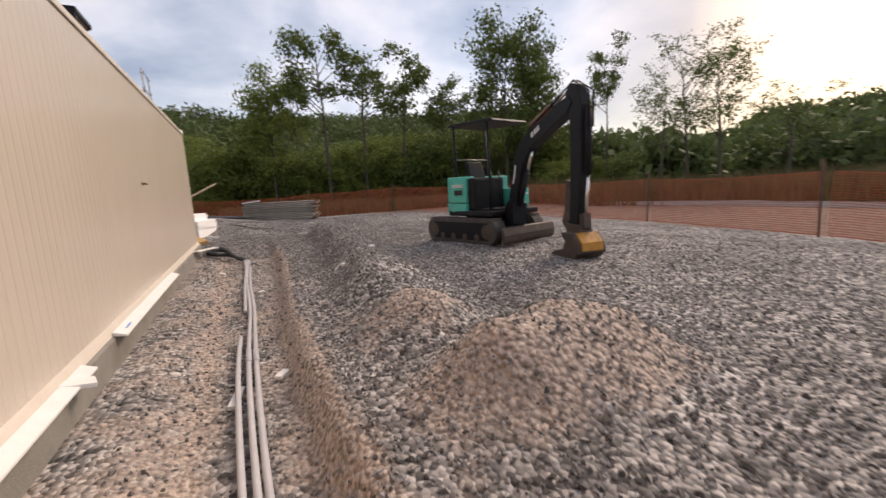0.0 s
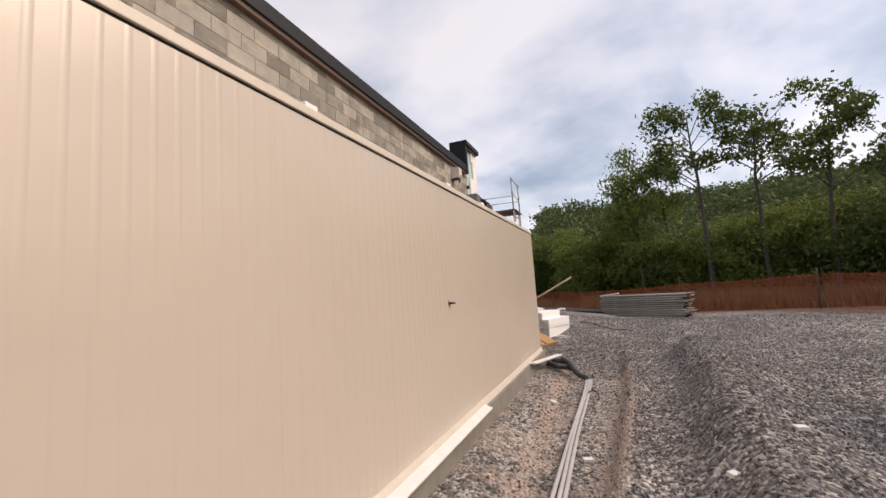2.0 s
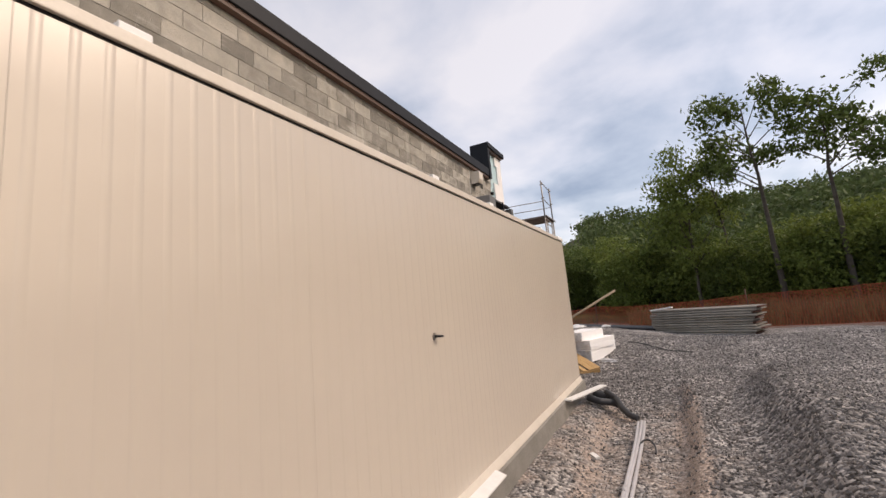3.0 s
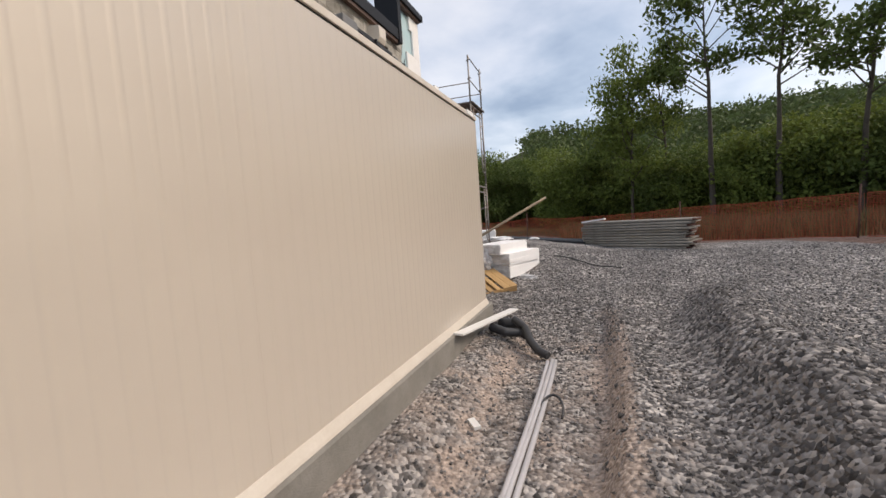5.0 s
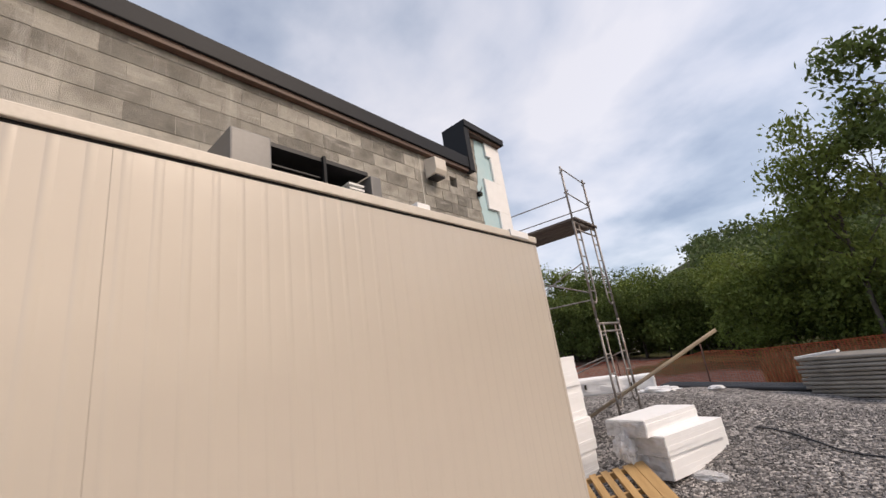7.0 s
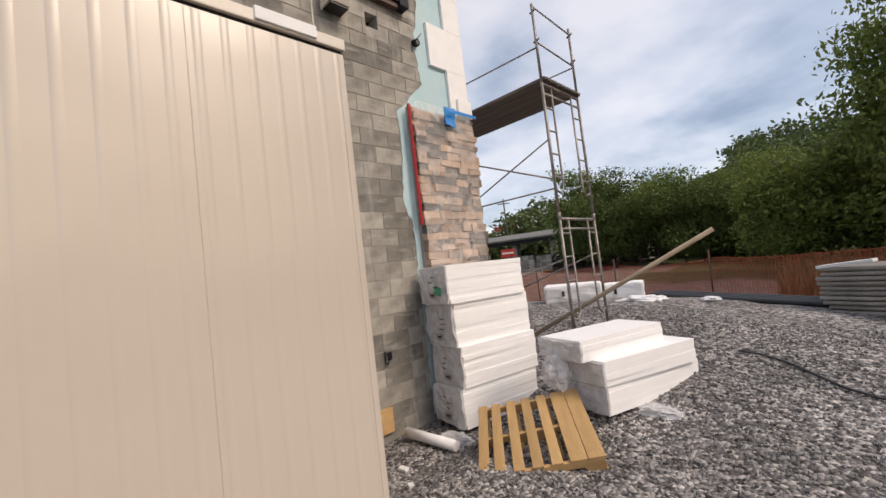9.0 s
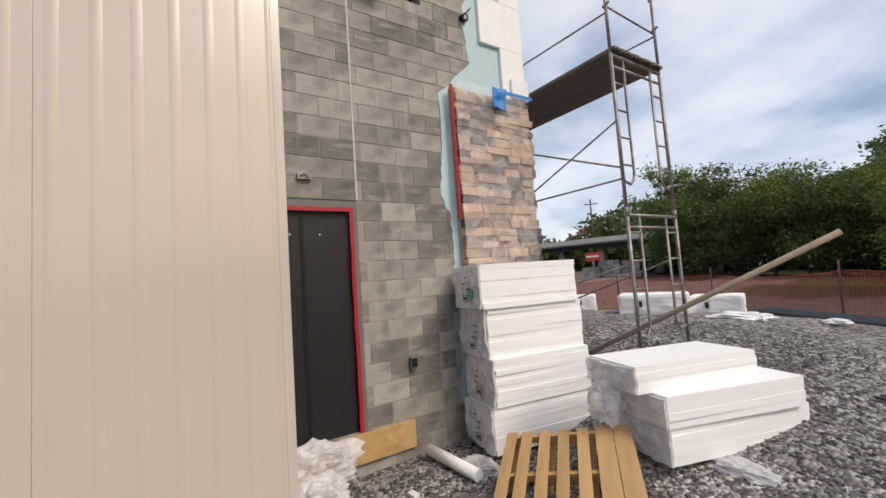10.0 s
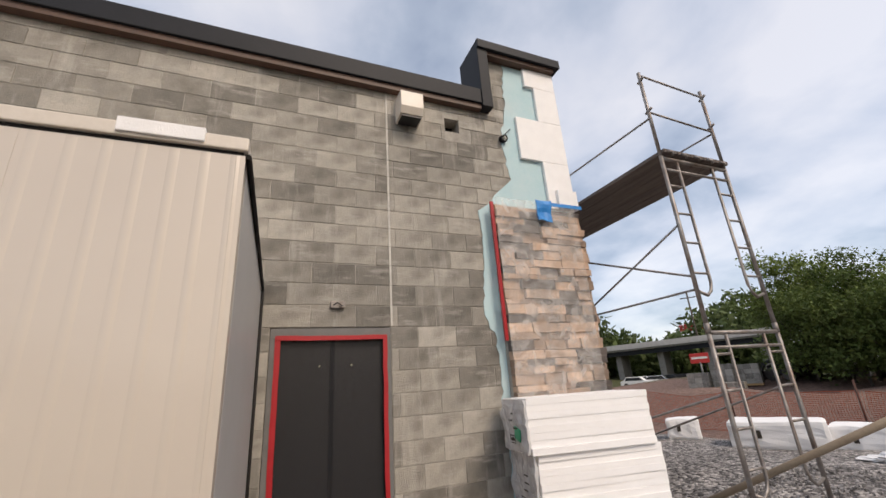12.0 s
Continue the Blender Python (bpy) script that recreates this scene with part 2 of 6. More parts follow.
def film(name, colour, clear, rough=0.25, vary=0.15, stretch=(1, 1, 1)):
    """Thin plastic sheet: mostly clear, with a crinkled gloss."""
    m = bpy.data.materials.new(name)
    m.use_nodes = True
    nt = m.node_tree
    N, L = nt.nodes, nt.links
    bs = N["Principled BSDF"]
    bs.inputs["Base Color"].default_value, bs.inputs["Roughness"].default_value = (*colour, 1), rough
    tc = N.new("ShaderNodeTexCoord")
    nz = N.new("ShaderNodeTexNoise")
    nz.inputs["Scale"].default_value, nz.inputs["Detail"].default_value, nz.inputs["Distortion"].default_value = 5, 6, 1.2
    mp = N.new("ShaderNodeMapping")
    mp.inputs["Scale"].default_value = stretch
    L.new(tc.outputs["Object"], mp.inputs[0])
    L.new(mp.outputs[0], nz.inputs["Vector"])
    bp = N.new("ShaderNodeBump")
    bp.inputs["Strength"].default_value, bp.inputs["Distance"].default_value = 0.6, 0.03
    L.new(nz.outputs["Fac"], bp.inputs["Height"]); L.new(bp.outputs[0], bs.inputs["Normal"])
    tr = N.new("ShaderNodeBsdfTransparent")
    mr = N.new("ShaderNodeMapRange")
    mr.inputs["From Min"].default_value, mr.inputs["From Max"].default_value = 0.35, 0.7
    mr.inputs["To Min"].default_value, mr.inputs["To Max"].default_value = min(1, clear + 0.8 * vary), clear - vary
    L.new(nz.outputs["Fac"], mr.inputs["Value"])
    mx = N.new("ShaderNodeMixShader")
    L.new(mr.outputs[0], mx.inputs[0]); L.new(bs.outputs[0], mx.inputs[1]); L.new(tr.outputs[0], mx.inputs[2])
    L.new(mx.outputs[0], N["Material Output"].inputs["Surface"])
    return m


M["film"] = film("clear_plastic_film", (0.85, 0.83, 0.8), 0.76)
M["film_door"] = film("door_plastic_film", (0.07, 0.07, 0.078), 0.86, 0.2, 0.10, (0.3, 2.2, 0.5))
M["film_white"] = film("milky_plastic_film", (0.85, 0.85, 0.86), 0.45)


def panel_mat():
    """Cream painted insulated-panel steel with shallow upright flutes."""
    m = mat("cream_panel", (0.60, 0.535, 0.455), (0.58, 0.515, 0.44), 0.25, 0.0, scale=0.8, spec=0.9)
    nt = m.node_tree
    N, L = nt.nodes, nt.links
    bs = N["Principled BSDF"]
    tc = N.new("ShaderNodeTexCoord")
    wv = N.new("ShaderNodeTexWave")
    wv.bands_direction = "Y"
    wv.inputs["Scale"].default_value, wv.inputs["Distortion"].default_value = 3.1, 0.0
    L.new(tc.outputs["Object"], wv.inputs["Vector"])
    sp = N.new("ShaderNodeMapRange")
    sp.inputs["From Min"].default_value, sp.inputs["From Max"].default_value = 0.75, 1.0
    L.new(wv.outputs["Fac"], sp.inputs["Value"])
    nz = N.new("ShaderNodeTexNoise")
    nz.inputs["Scale"].default_value = 1.1
    L.new(tc.outputs["Object"], nz.inputs["Vector"])
    ad = N.new("ShaderNodeMath"); ad.operation = "MULTIPLY_ADD"
    ad.inputs[1].default_value = 9.0
    L.new(nz.outputs["Fac"], ad.inputs[0]); L.new(sp.outputs[0], ad.inputs[2])
    bp = N.new("ShaderNodeBump")
    bp.inputs["Strength"].default_value, bp.inputs["Distance"].default_value = 0.7, 0.0026
    L.new(ad.outputs[0], bp.inputs["Height"]); L.new(bp.outputs[0], bs.inputs["Normal"])
    return m


M["panel"] = panel_mat()


def osb_mat():
    m = mat("strand_board", (0.62, 0.38, 0.13), (0.46, 0.25, 0.075), 0.7, scale=9, bump=0.3, bscale=30, stain=(0.2, 0.1, 0.03), stain_amt=0.35)
    nt = m.node_tree
    N, L = nt.nodes, nt.links
    vo = N.new("ShaderNodeTexVoronoi")
    vo.inputs["Scale"].default_value = 14
    tc = N.new("ShaderNodeTexCoord")
    mp = N.new("ShaderNodeMapping")
    mp.inputs["Scale"].default_value = (1, 0.5, 1.6)
    L.new(tc.outputs["Object"], mp.inputs[0]); L.new(mp.outputs[0], vo.inputs["Vector"])
    hv = N.new("ShaderNodeHueSaturation")
    bs = N["Principled BSDF"]
    src = bs.inputs["Base Color"].links[0].from_socket
    sx = N.new("ShaderNodeSeparateColor")
    L.new(vo.outputs["Color"], sx.inputs[0])
    mr = N.new("ShaderNodeMapRange")
    mr.inputs["To Min"].default_value, mr.inputs["To Max"].default_value = 0.72, 1.18
    L.new(sx.outputs[0], mr.inputs["Value"]); L.new(mr.outputs[0], hv.inputs["Value"])
    L.new(src, hv.inputs["Color"]); L.new(hv.outputs[0], bs.inputs["Base Color"])
    return m


M["osb"] = osb_mat()


def ground_mat():
    """Crushed stone, brown subsoil, red clay and rough grass, told apart by the mesh's 'soil' layer."""
    m = bpy.data.materials.new("site_ground")
    m.use_nodes = True
    nt = m.node_tree
    N, L = nt.nodes, nt.links
    bs = N["Principled BSDF"]
    bs.inputs["Roughness"].default_value = 0.95
    bs.inputs["Specular IOR Level"].default_value = 0.25
    tc = N.new("ShaderNodeTexCoord")
    at = N.new("ShaderNodeAttribute"); at.attribute_name = "soil"
    sc = N.new("ShaderNodeSeparateColor")
    L.new(at.outputs["Color"], sc.inputs[0])

    def ramp(src, stops):
        r = N.new("ShaderNodeValToRGB")
        while len(r.color_ramp.elements) < len(stops):
            r.color_ramp.elements.new(0.5)
        for e, (p, c) in zip(r.color_ramp.elements, stops):
            e.position, e.color = p, (*c, 1)
        L.new(src, r.inputs[0])
        return r.outputs[0]

    def noise_at(s, d=5):
        n = N.new("ShaderNodeTexNoise")
        n.inputs["Scale"].default_value, n.inputs["Detail"].default_value = s, d
        L.new(tc.outputs["Object"], n.inputs["Vector"])
        return n.outputs["Fac"]

    def mix(f, a, b, kind="MIX"):
        x = N.new("ShaderNodeMixRGB"); x.blend_type = kind
        if isinstance(f, float):
            x.inputs[0].default_value = f
        else:
            L.new(f, x.inputs[0])
        L.new(a, x.inputs[1]); L.new(b, x.inputs[2])
        return x.outputs[0]

    vo = N.new("ShaderNodeTexVoronoi")
    vo.inputs["Scale"].default_value = 26
    L.new(tc.outputs["Object"], vo.inputs["Vector"])
    cs = N.new("ShaderNodeSeparateColor")
    L.new(vo.outputs["Color"], cs.inputs[0])
    grav = ramp(cs.outputs[0], [(0.0, (0.06, 0.058, 0.057)), (0.4, (0.19, 0.183, 0.18)), (0.75, (0.40, 0.385, 0.37)), (1.0, (0.58, 0.555, 0.53))])
    coarse = ramp(noise_at(0.9), [(0.35, (0.72, 0.70, 0.69)), (0.65, (1.15, 1.12, 1.1))])
    grav = mix(1.0, grav, coarse, "MULTIPLY")
    fines = ramp(noise_at(30, 8), [(0.3, (0.17, 0.138, 0.118)), (0.7, (0.62, 0.51, 0.435))])
    clay = ramp(noise_at(6, 8), [(0.3, (0.14, 0.088, 0.066)), (0.7, (0.31, 0.205, 0.165))])
    grass = ramp(noise_at(3, 8), [(0.3, (0.035, 0.045, 0.016)), (0.7, (0.11, 0.105, 0.04))])

    def mask(chan, s, k):
        a = N.new("ShaderNodeMath"); a.operation = "MULTIPLY_ADD"
        a.inputs[1].default_value = k
        L.new(noise_at(s, 6), a.inputs[0]); L.new(chan, a.inputs[2])
        r = N.new("ShaderNodeMapRange")
        r.inputs["From Min"].default_value, r.inputs["From Max"].default_value = k * 0.5 + 0.35, k * 0.5 + 0.62
        L.new(a.outputs[0], r.inputs["Value"])
        return r.outputs[0]

    col = mix(mask(sc.outputs[0], 2.6, 0.9), grav, fines)
    col = mix(mask(sc.outputs[1], 1.1, 0.6), col, clay)
    col = mix(mask(sc.outputs[2], 0.7, 0.6), col, grass)
    L.new(col, bs.inputs["Base Color"])
    bp = N.new("ShaderNodeBump")
    bp.inputs["Strength"].default_value, bp.inputs["Distance"].default_value = 1.0, 0.03
    bp.invert = True
    L.new(vo.outputs["Distance"], bp.inputs["Height"])
    b2 = N.new("ShaderNodeBump")
    b2.inputs["Strength"].default_value, b2.inputs["Distance"].default_value = 0.6, 0.05
    L.new(noise_at(9, 8), b2.inputs["Height"]); L.new(bp.outputs[0], b2.inputs["Normal"])
    L.new(b2.outputs[0], bs.inputs["Normal"])
    return m


M["ground"] = ground_mat()
M["gravel_stone"] = mat("crushed_stone", (0.275, 0.26, 0.25), (0.16, 0.152, 0.148), 0.9, scale=18, island=0.6, spec=0.25)


# ---- small builders ----
def finish(ob, m):
    ob.data.materials.append(m)
    return ob


def part(name, bm, m, parent=None, label=""):
    """Link a bmesh as one mesh object under a thing or a part."""
    me = bpy.data.meshes.new(name)
    bm.to_mesh(me)
    bm.free()
    ob = new(name, me)
    me.materials.append(m)
    if parent:
        ob.parent = parent
    if label:
        ob["label"] = label
    return ob


def thing(name, label, category, group="", kind="", at=(0, 0, 0), rz=0.0):
    e = new(name)
    e.empty_display_size = 0.1
    e.matrix_world = pose(*at, 0, 0, rz)
    return tagged(e, label, category, group, kind)


def box(bm, lo, hi, bevel=0.0, m=None):
    """Add an axis-aligned box, with optional bevel and transform."""
    c = [(a + b) / 2 for a, b in zip(lo, hi)]
    s = [abs(b - a) for a, b in zip(lo, hi)]
    g = bmesh.ops.create_cube(bm, size=1.0, matrix=Matrix.Translation(c) @ Matrix.Diagonal((*s, 1)))
    vs = g["verts"]
    if bevel:
        es = list({e for v in vs for e in v.link_edges})
        r = bmesh.ops.bevel(bm, geom=es, offset=bevel, segments=2, affect="EDGES", profile=0.6)
        vs = list({v for f in r["faces"] for v in f.verts} | {v for v in vs if v.is_valid})
    if m is not None:
        bmesh.ops.transform(bm, matrix=m, verts=[v for v in vs if v.is_valid])
    return bm


def tube(bm, pts, r, n=8, cap=True):
    """A round bar or pipe along points; r may be a list."""
    pts = [Vector(p) for p in pts]
    rs = r if isinstance(r, (list, tuple)) else [r] * len(pts)
    rings = []
    for i, p in enumerate(pts):
        d = (pts[min(i + 1, len(pts) - 1)] - pts[max(i - 1, 0)]).normalized()
        a = d.cross(Vector((0, 0, 1)) if abs(d.z) < 0.9 else Vector((1, 0, 0))).normalized()
        b = d.cross(a)
        rings.append([bm.verts.new(p + rs[i] * (math.cos(2 * math.pi * k / n) * a + math.sin(2 * math.pi * k / n) * b)) for k in range(n)])
    for q, w in zip(rings, rings[1:]):
        for k in range(n):
            f = bm.faces.new((q[k], q[(k + 1) % n], w[(k + 1) % n], w[k]))
            f.smooth = True
    if cap:
        bm.faces.new(rings[0][::-1])
        bm.faces.new(rings[-1])
    return bm


def prism(bm, poly, axis, lo, hi, bevel=0.0):
    """Extrude a 2D outline along x, y or z from lo to hi."""
    def put(u, v, w):
        return {"x": (w, u, v), "y": (u, w, v), "z": (u, v, w)}[axis]
    a = [bm.verts.new(put(u, v, lo)) for u, v in poly]
    b = [bm.verts.new(put(u, v, hi)) for u, v in poly]
    fs = [bm.faces.new(a), bm.faces.new(b[::-1])]
    n = len(poly)
    for i in range(n):
        fs.append(bm.faces.new((a[i], b[i], b[(i + 1) % n], a[(i + 1) % n])))
    bmesh.ops.recalc_face_normals(bm, faces=fs)
    if bevel:
        es = list({e for f in fs for e in f.edges})
        bmesh.ops.bevel(bm, geom=es, offset=bevel, segments=2, affect="EDGES", profile=0.6)
    return bm


def B():
    return bmesh.new()


def bx(lo, hi, bevel=0.0, m=None):
    return box(B(), lo, hi, bevel, m)


def smooth(a, b, v):
    k = min(1.0, max(0.0, (v - a) / (b - a)))
    return k * k * (3 - 2 * k)


# ---- ground ----
def hump(x, y, cx, cy, rx, ry, h):
    return h * math.exp(-((x - cx) / rx) ** 2 - ((y - cy) / ry) ** 2)


def level(x, y):
    """Height of the site's ground at x, y."""
    n = noise.noise(Vector((x * 0.9, y * 0.9, 0))) * 0.035 + noise.noise(Vector((x * 2.7, y * 2.7, 3))) * 0.02
    z = -0.20
    wob = 0.05 * noise.noise(Vector((0, y * 1.3, 5))) + 0.02 * noise.noise(Vector((x, y * 4.5, 9)))
    lip = 0.44 + 0.4 * smooth(3.5, 11.0, y) + wob
    k = smooth(lip - 0.19, lip, x)
    inside = -0.42 + 0.15 * smooth(-0.25, -0.8, x)
    run = smooth(13.2, 11.6, y)
    z = z + (inside - z) * (1 - k) * run
    z += 0.03 * run * hump(x, y, lip + 0.08, y, 0.10, 1, 1)
    # windrow of crushed stone beside the trench, steep towards it
    crest = 1.36 + 0.085 * (y - 3.8) + 0.10 * noise.noise(Vector((3, y * 0.5, 1)))
    side = (x - crest) / (0.36 if x < crest else 0.75)
    ridge = smooth(3.6, 5.0, y) * smooth(14.2, 11.5, y) * (0.46 + 0.12 * noise.noise(Vector((7, y * 0.7, 2))))
    z += ridge * math.exp(-side * side)
    lumpy = 1 + 0.35 * noise.noise(Vector((x * 2.2, y * 2.2, 8)))
    z += lumpy * (hump(x, y, 1.42, 3.5, 0.52, 0.48, 0.42) + hump(x, y, 1.45, 2.25, 0.5, 0.42, 0.40) + hump(x, y, 2.15, 2.15, 0.6, 0.45, 0.38))
    west = smooth(2.0, -2.5, x)
    north = smooth(14.2, 17.6, y)
    z += north * (0.20 + 0.45 * west) * smooth(23.8, 19.5, y)
    z -= 0.20 * (1 - north) * smooth(11.5, 13.0, y) * smooth(-1.7, -2.4, x)
    if y > 24:
        rough = noise.fractal(Vector((x * 0.16, y * 0.16, 2)), 1.0, 2.0, 4)
        z += smooth(24, 30, y) * (hump(x, y, -12, 33, 8, 3, 0.9) + hump(x, y, -22, 44, 12, 5, 1.5) + 0.45 * rough * smooth(70, 50, y))
    r = math.hypot(x, y)
    far = smooth(45, 150, r)
    b = math.degrees(math.atan2(x, y))
    hill = 22 * smooth(-24, -6, b) * smooth(52, 38, b) + 11 * smooth(58, 66, b) * smooth(175, 120, b) + 7 * smooth(-30, -60, b) * smooth(-175, -120, b)
    z += far * hill
    return z + n * smooth(60, 25, r)


def axis_steps(lo, hi, fine, reach):
    mid = list(np.arange(lo, hi + 1e-6, fine))
    out, step, p = [], fine, hi
    while p < reach:
        step *= 1.16
        p += step
        out.append(p)
    low, step, p = [], fine, lo
    while p > -reach:
        step *= 1.16
        p -= step
        low.append(p)
    return low[::-1] + mid + out


def build_ground():
    xs, ys = axis_steps(-3.3, 4.0, 0.065, 2500), axis_steps(-1.5, 15.0, 0.085, 2500)
    verts, soil = [], []
    for y in ys:
        for x in xs:
            verts.append((x, y, level(x, y)))
            run = smooth(14, 11, y)
            lip = 0.44 + 0.4 * smooth(3.5, 11.0, y)
            dirt = run * smooth(lip + 0.1, lip - 0.1, x) * 0.42
            dirt += 0.85 * (hump(x, y, 1.40, 3.45, 0.5, 0.45, 1) + hump(x, y, 1.40, 2.2, 0.5, 0.4, 1) + hump(x, y, 2.1, 2.0, 0.8, 0.45, 1))
            dirt += run * 0.42 * math.exp(-((x - lip + 0.02) / 0.17) ** 2) + 0.25 * smooth(17, 19, y)
            dirt += run * 0.28 * math.exp(-((x - lip - 0.35) / 0.25) ** 2)
            dirt = max(dirt, 0.62 * run * math.exp(-((x + 0.35) / 0.22) ** 2))
            edge = 21.3 if x < 5 else 21.3 - (x - 5) * 1.4
            clay = max(smooth(-1.2, 0.5, y - edge), smooth(9.2, 10.6, x - 0.12 * (y - 4)))
            grass = max(smooth(26, 32, y + 0.3 * max(0, x)), smooth(17, 20, x), smooth(-3, -14, y)) if x > -7 else smooth(40, 47, y)
            soil.append((min(1, dirt), clay, grass, 1))
    nx, ny = len(xs), len(ys)
    faces = [(j * nx + i, j * nx + i + 1, (j + 1) * nx + i + 1, (j + 1) * nx + i) for j in range(ny - 1) for i in range(nx - 1)]
    me = bpy.data.meshes.new("ground")
    me.from_pydata(verts, [], faces)
    ca = me.color_attributes.new("soil", "FLOAT_COLOR", "POINT")
    ca.data.foreach_set("color", np.array(soil, dtype=np.float32).ravel())
    me.polygons.foreach_set("use_smooth", [True] * len(faces))
    g = new("ground", me)
    me.materials.append(M["ground"])
    return tagged(g, "grey crushed stone and brown dirt building-site ground", "ground", kind="structure")


ground = build_ground()


def build_gravel():
    """Loose crushed stone strewn over the part of the site that is walked."""
    rng = np.random.default_rng(5)
    base = np.array([(1, 0, 0), (-1, 0, 0), (0, 1, 0), (0, -1, 0), (0, 0, 1), (0, 0, -1)], float)
    tri = np.array([(0, 2, 4), (2, 1, 4), (1, 3, 4), (3, 0, 4), (2, 0, 5), (1, 2, 5), (3, 1, 5), (0, 3, 5)])
    V, F, n = [], [], 0
    while n < 62000:
        x, y = rng.uniform(-3.1, 8.5), rng.uniform(-1.5, 18.5)
        if x < -0.75 and y < 12.0:
            continue
        d = math.hypot(x - 0.7, 0.35 * (y - 7))
        if rng.random() > 1.25 - d / 7:
            continue
        if rng.random() < 0.55 * (hump(x, y, 1.4, 3.45, 0.4, 0.4, 1) + hump(x, y, 1.4, 2.2, 0.4, 0.4, 1)):
            continue
        lip = 0.44 + 0.4 * smooth(3.5, 11.0, y)
        if y < 11 and x < lip + 0.05 and rng.random() < (0.75 if x > lip - 0.25 else 0.6):
            continue
        s = rng.uniform(0.008, 0.021) * (1.35 if rng.random() < 0.12 else 1)
        a = np.linalg.qr(rng.normal(size=(3, 3)))[0]
        v = (base * rng.uniform(0.6, 1.3, (6, 3)) * s * np.array([1.2, 0.9, 0.7])) @ a
        v += (x, y, level(x, y) + 0.35 * s)
        V.append(v)
        F.append(tri + 6 * n)
        n += 1
    me = bpy.data.meshes.new("gravel")
    me.from_pydata(np.concatenate(V).tolist(), [], np.concatenate(F).tolist())
    me.materials.append(M["gravel_stone"])
    tagged(new("gravel", me), "loose grey crushed stone lying over the ground", "gravel", kind="stuff")


build_gravel()


# ---- insulated-panel cooler building ----
FACE, Y0, Y1, TOP, BASE = -0.91, 2.50, 11.94, 2.59, 0.06
cooler = thing("cooler_building", "cream ribbed insulated-panel cooler on a concrete curb", "cooler", at=(0, 0, 0), kind="structure")


def build_cooler():
    edges = [Y0]
    j = 11.26
    js = []
    while j > Y0 + 0.3:
        js.append(j)
        j -= 1.168
    edges = [Y0] + js[::-1] + [Y1]
    for a, b in zip(edges, edges[1:]):
        part("panel", bx((FACE - 0.10, a + 0.0003, BASE), (FACE, b - 0.0003, TOP), 0.0012), M["panel"], cooler)
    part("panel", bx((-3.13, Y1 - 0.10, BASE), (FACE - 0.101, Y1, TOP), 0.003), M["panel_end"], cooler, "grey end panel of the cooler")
    part("core", bx((-3.13, Y0, BASE + 0.003), (FACE - 0.11, Y1 - 0.11, TOP - 0.02)), M["gap"], cooler)
    part("shadow_gap", bx((-3.12, Y0, TOP), (FACE - 0.004, Y1 - 0.004, TOP + 0.018)), M["gap"], cooler)
    part("roof_cap", bx((-3.13, Y0 - 0.005, TOP + 0.018), (FACE + 0.014, Y1 + 0.012, TOP + 0.075), 0.006), M["trim"], cooler)
    part("corner_trim", bx((FACE - 0.02, Y1 - 0.03, BASE), (FACE + 0.003, Y1 + 0.003, TOP - 0.001), 0.002), M["panel"], cooler)
    part("bottom_trim", prism(B(), [(FACE - 0.02, -0.02), (FACE + 0.035, -0.02), (FACE + 0.03, 0.0), (FACE + 0.005, BASE), (FACE - 0.02, BASE)], "y", Y0, Y1 + 0.02), M["trim"], cooler)
    # black seal down the back corner of the end wall
    part("edge_seal", tube(B(), [(FACE - 0.02, Y1 + 0.012, TOP + 0.01), (-1.9, Y1 + 0.012, TOP + 0.01), (-3.1, Y1 + 0.012, TOP - 0.0)], 0.012, 6), M["gap"], cooler)
    part("edge_seal", tube(B(), [(-3.12, Y1 + 0.012, TOP), (-3.12, Y1 + 0.012, BASE)], 0.012, 6), M["gap"], cooler)
    # strand-board section before the panels, and the grey post between
    part("post", bx((FACE - 0.12, Y0 - 0.05, BASE - 0.02), (FACE + 0.006, Y0 - 0.002, TOP + 0.07), 0.004), M["frame_grey"], cooler, "grey steel corner post")


build_cooler()
curb = tagged(part("curb", prism(B(), [(-3.2, -0.9), (FACE + 0.06, -0.9), (FACE + 0.055, -0.04), (FACE + 0.04, -0.021), (-3.2, -0.021)], "y", -6, Y1 + 0.16), M["concrete"]),
              "grey concrete curb under the cooler wall", "curb", kind="structure")
osb = thing("strand_board_wall", "orange-brown strand-board sheathing with printed stamps", "wall", kind="structure")
for k, (a, b) in enumerate([(-3.65, -2.312), (-2.31, -1.092), (-1.09, 0.128), (0.13, 1.35), (1.352, 2.446)]):
    for z0, z1 in ((BASE, 1.245), (1.248, 2.64)):
        part("board", bx((FACE - 0.10, a, z0), (FACE - 0.006, b, z1), 0.002), M["osb"], osb)
part("board", bx((-3.1, -3.66, BASE), (FACE - 0.11, 2.44, 2.6)), M["osb"], osb)


def stamp_frame(y0, y1, z0, z1, w, parent):
    bm = B()
    x0, x1 = FACE - 0.0055, FACE - 0.004
    for lo, hi in (((x0, y0, z0), (x1, y1, z0 + w)), ((x0, y0, z1 - w), (x1, y1, z1)), ((x0, y0, z0 + w), (x1, y0 + w, z1 - w)), ((x0, y1 - w, z0 + w), (x1, y1, z1 - w))):
        box(bm, lo, hi)
    part("stamp", bm, M["ink"], parent)


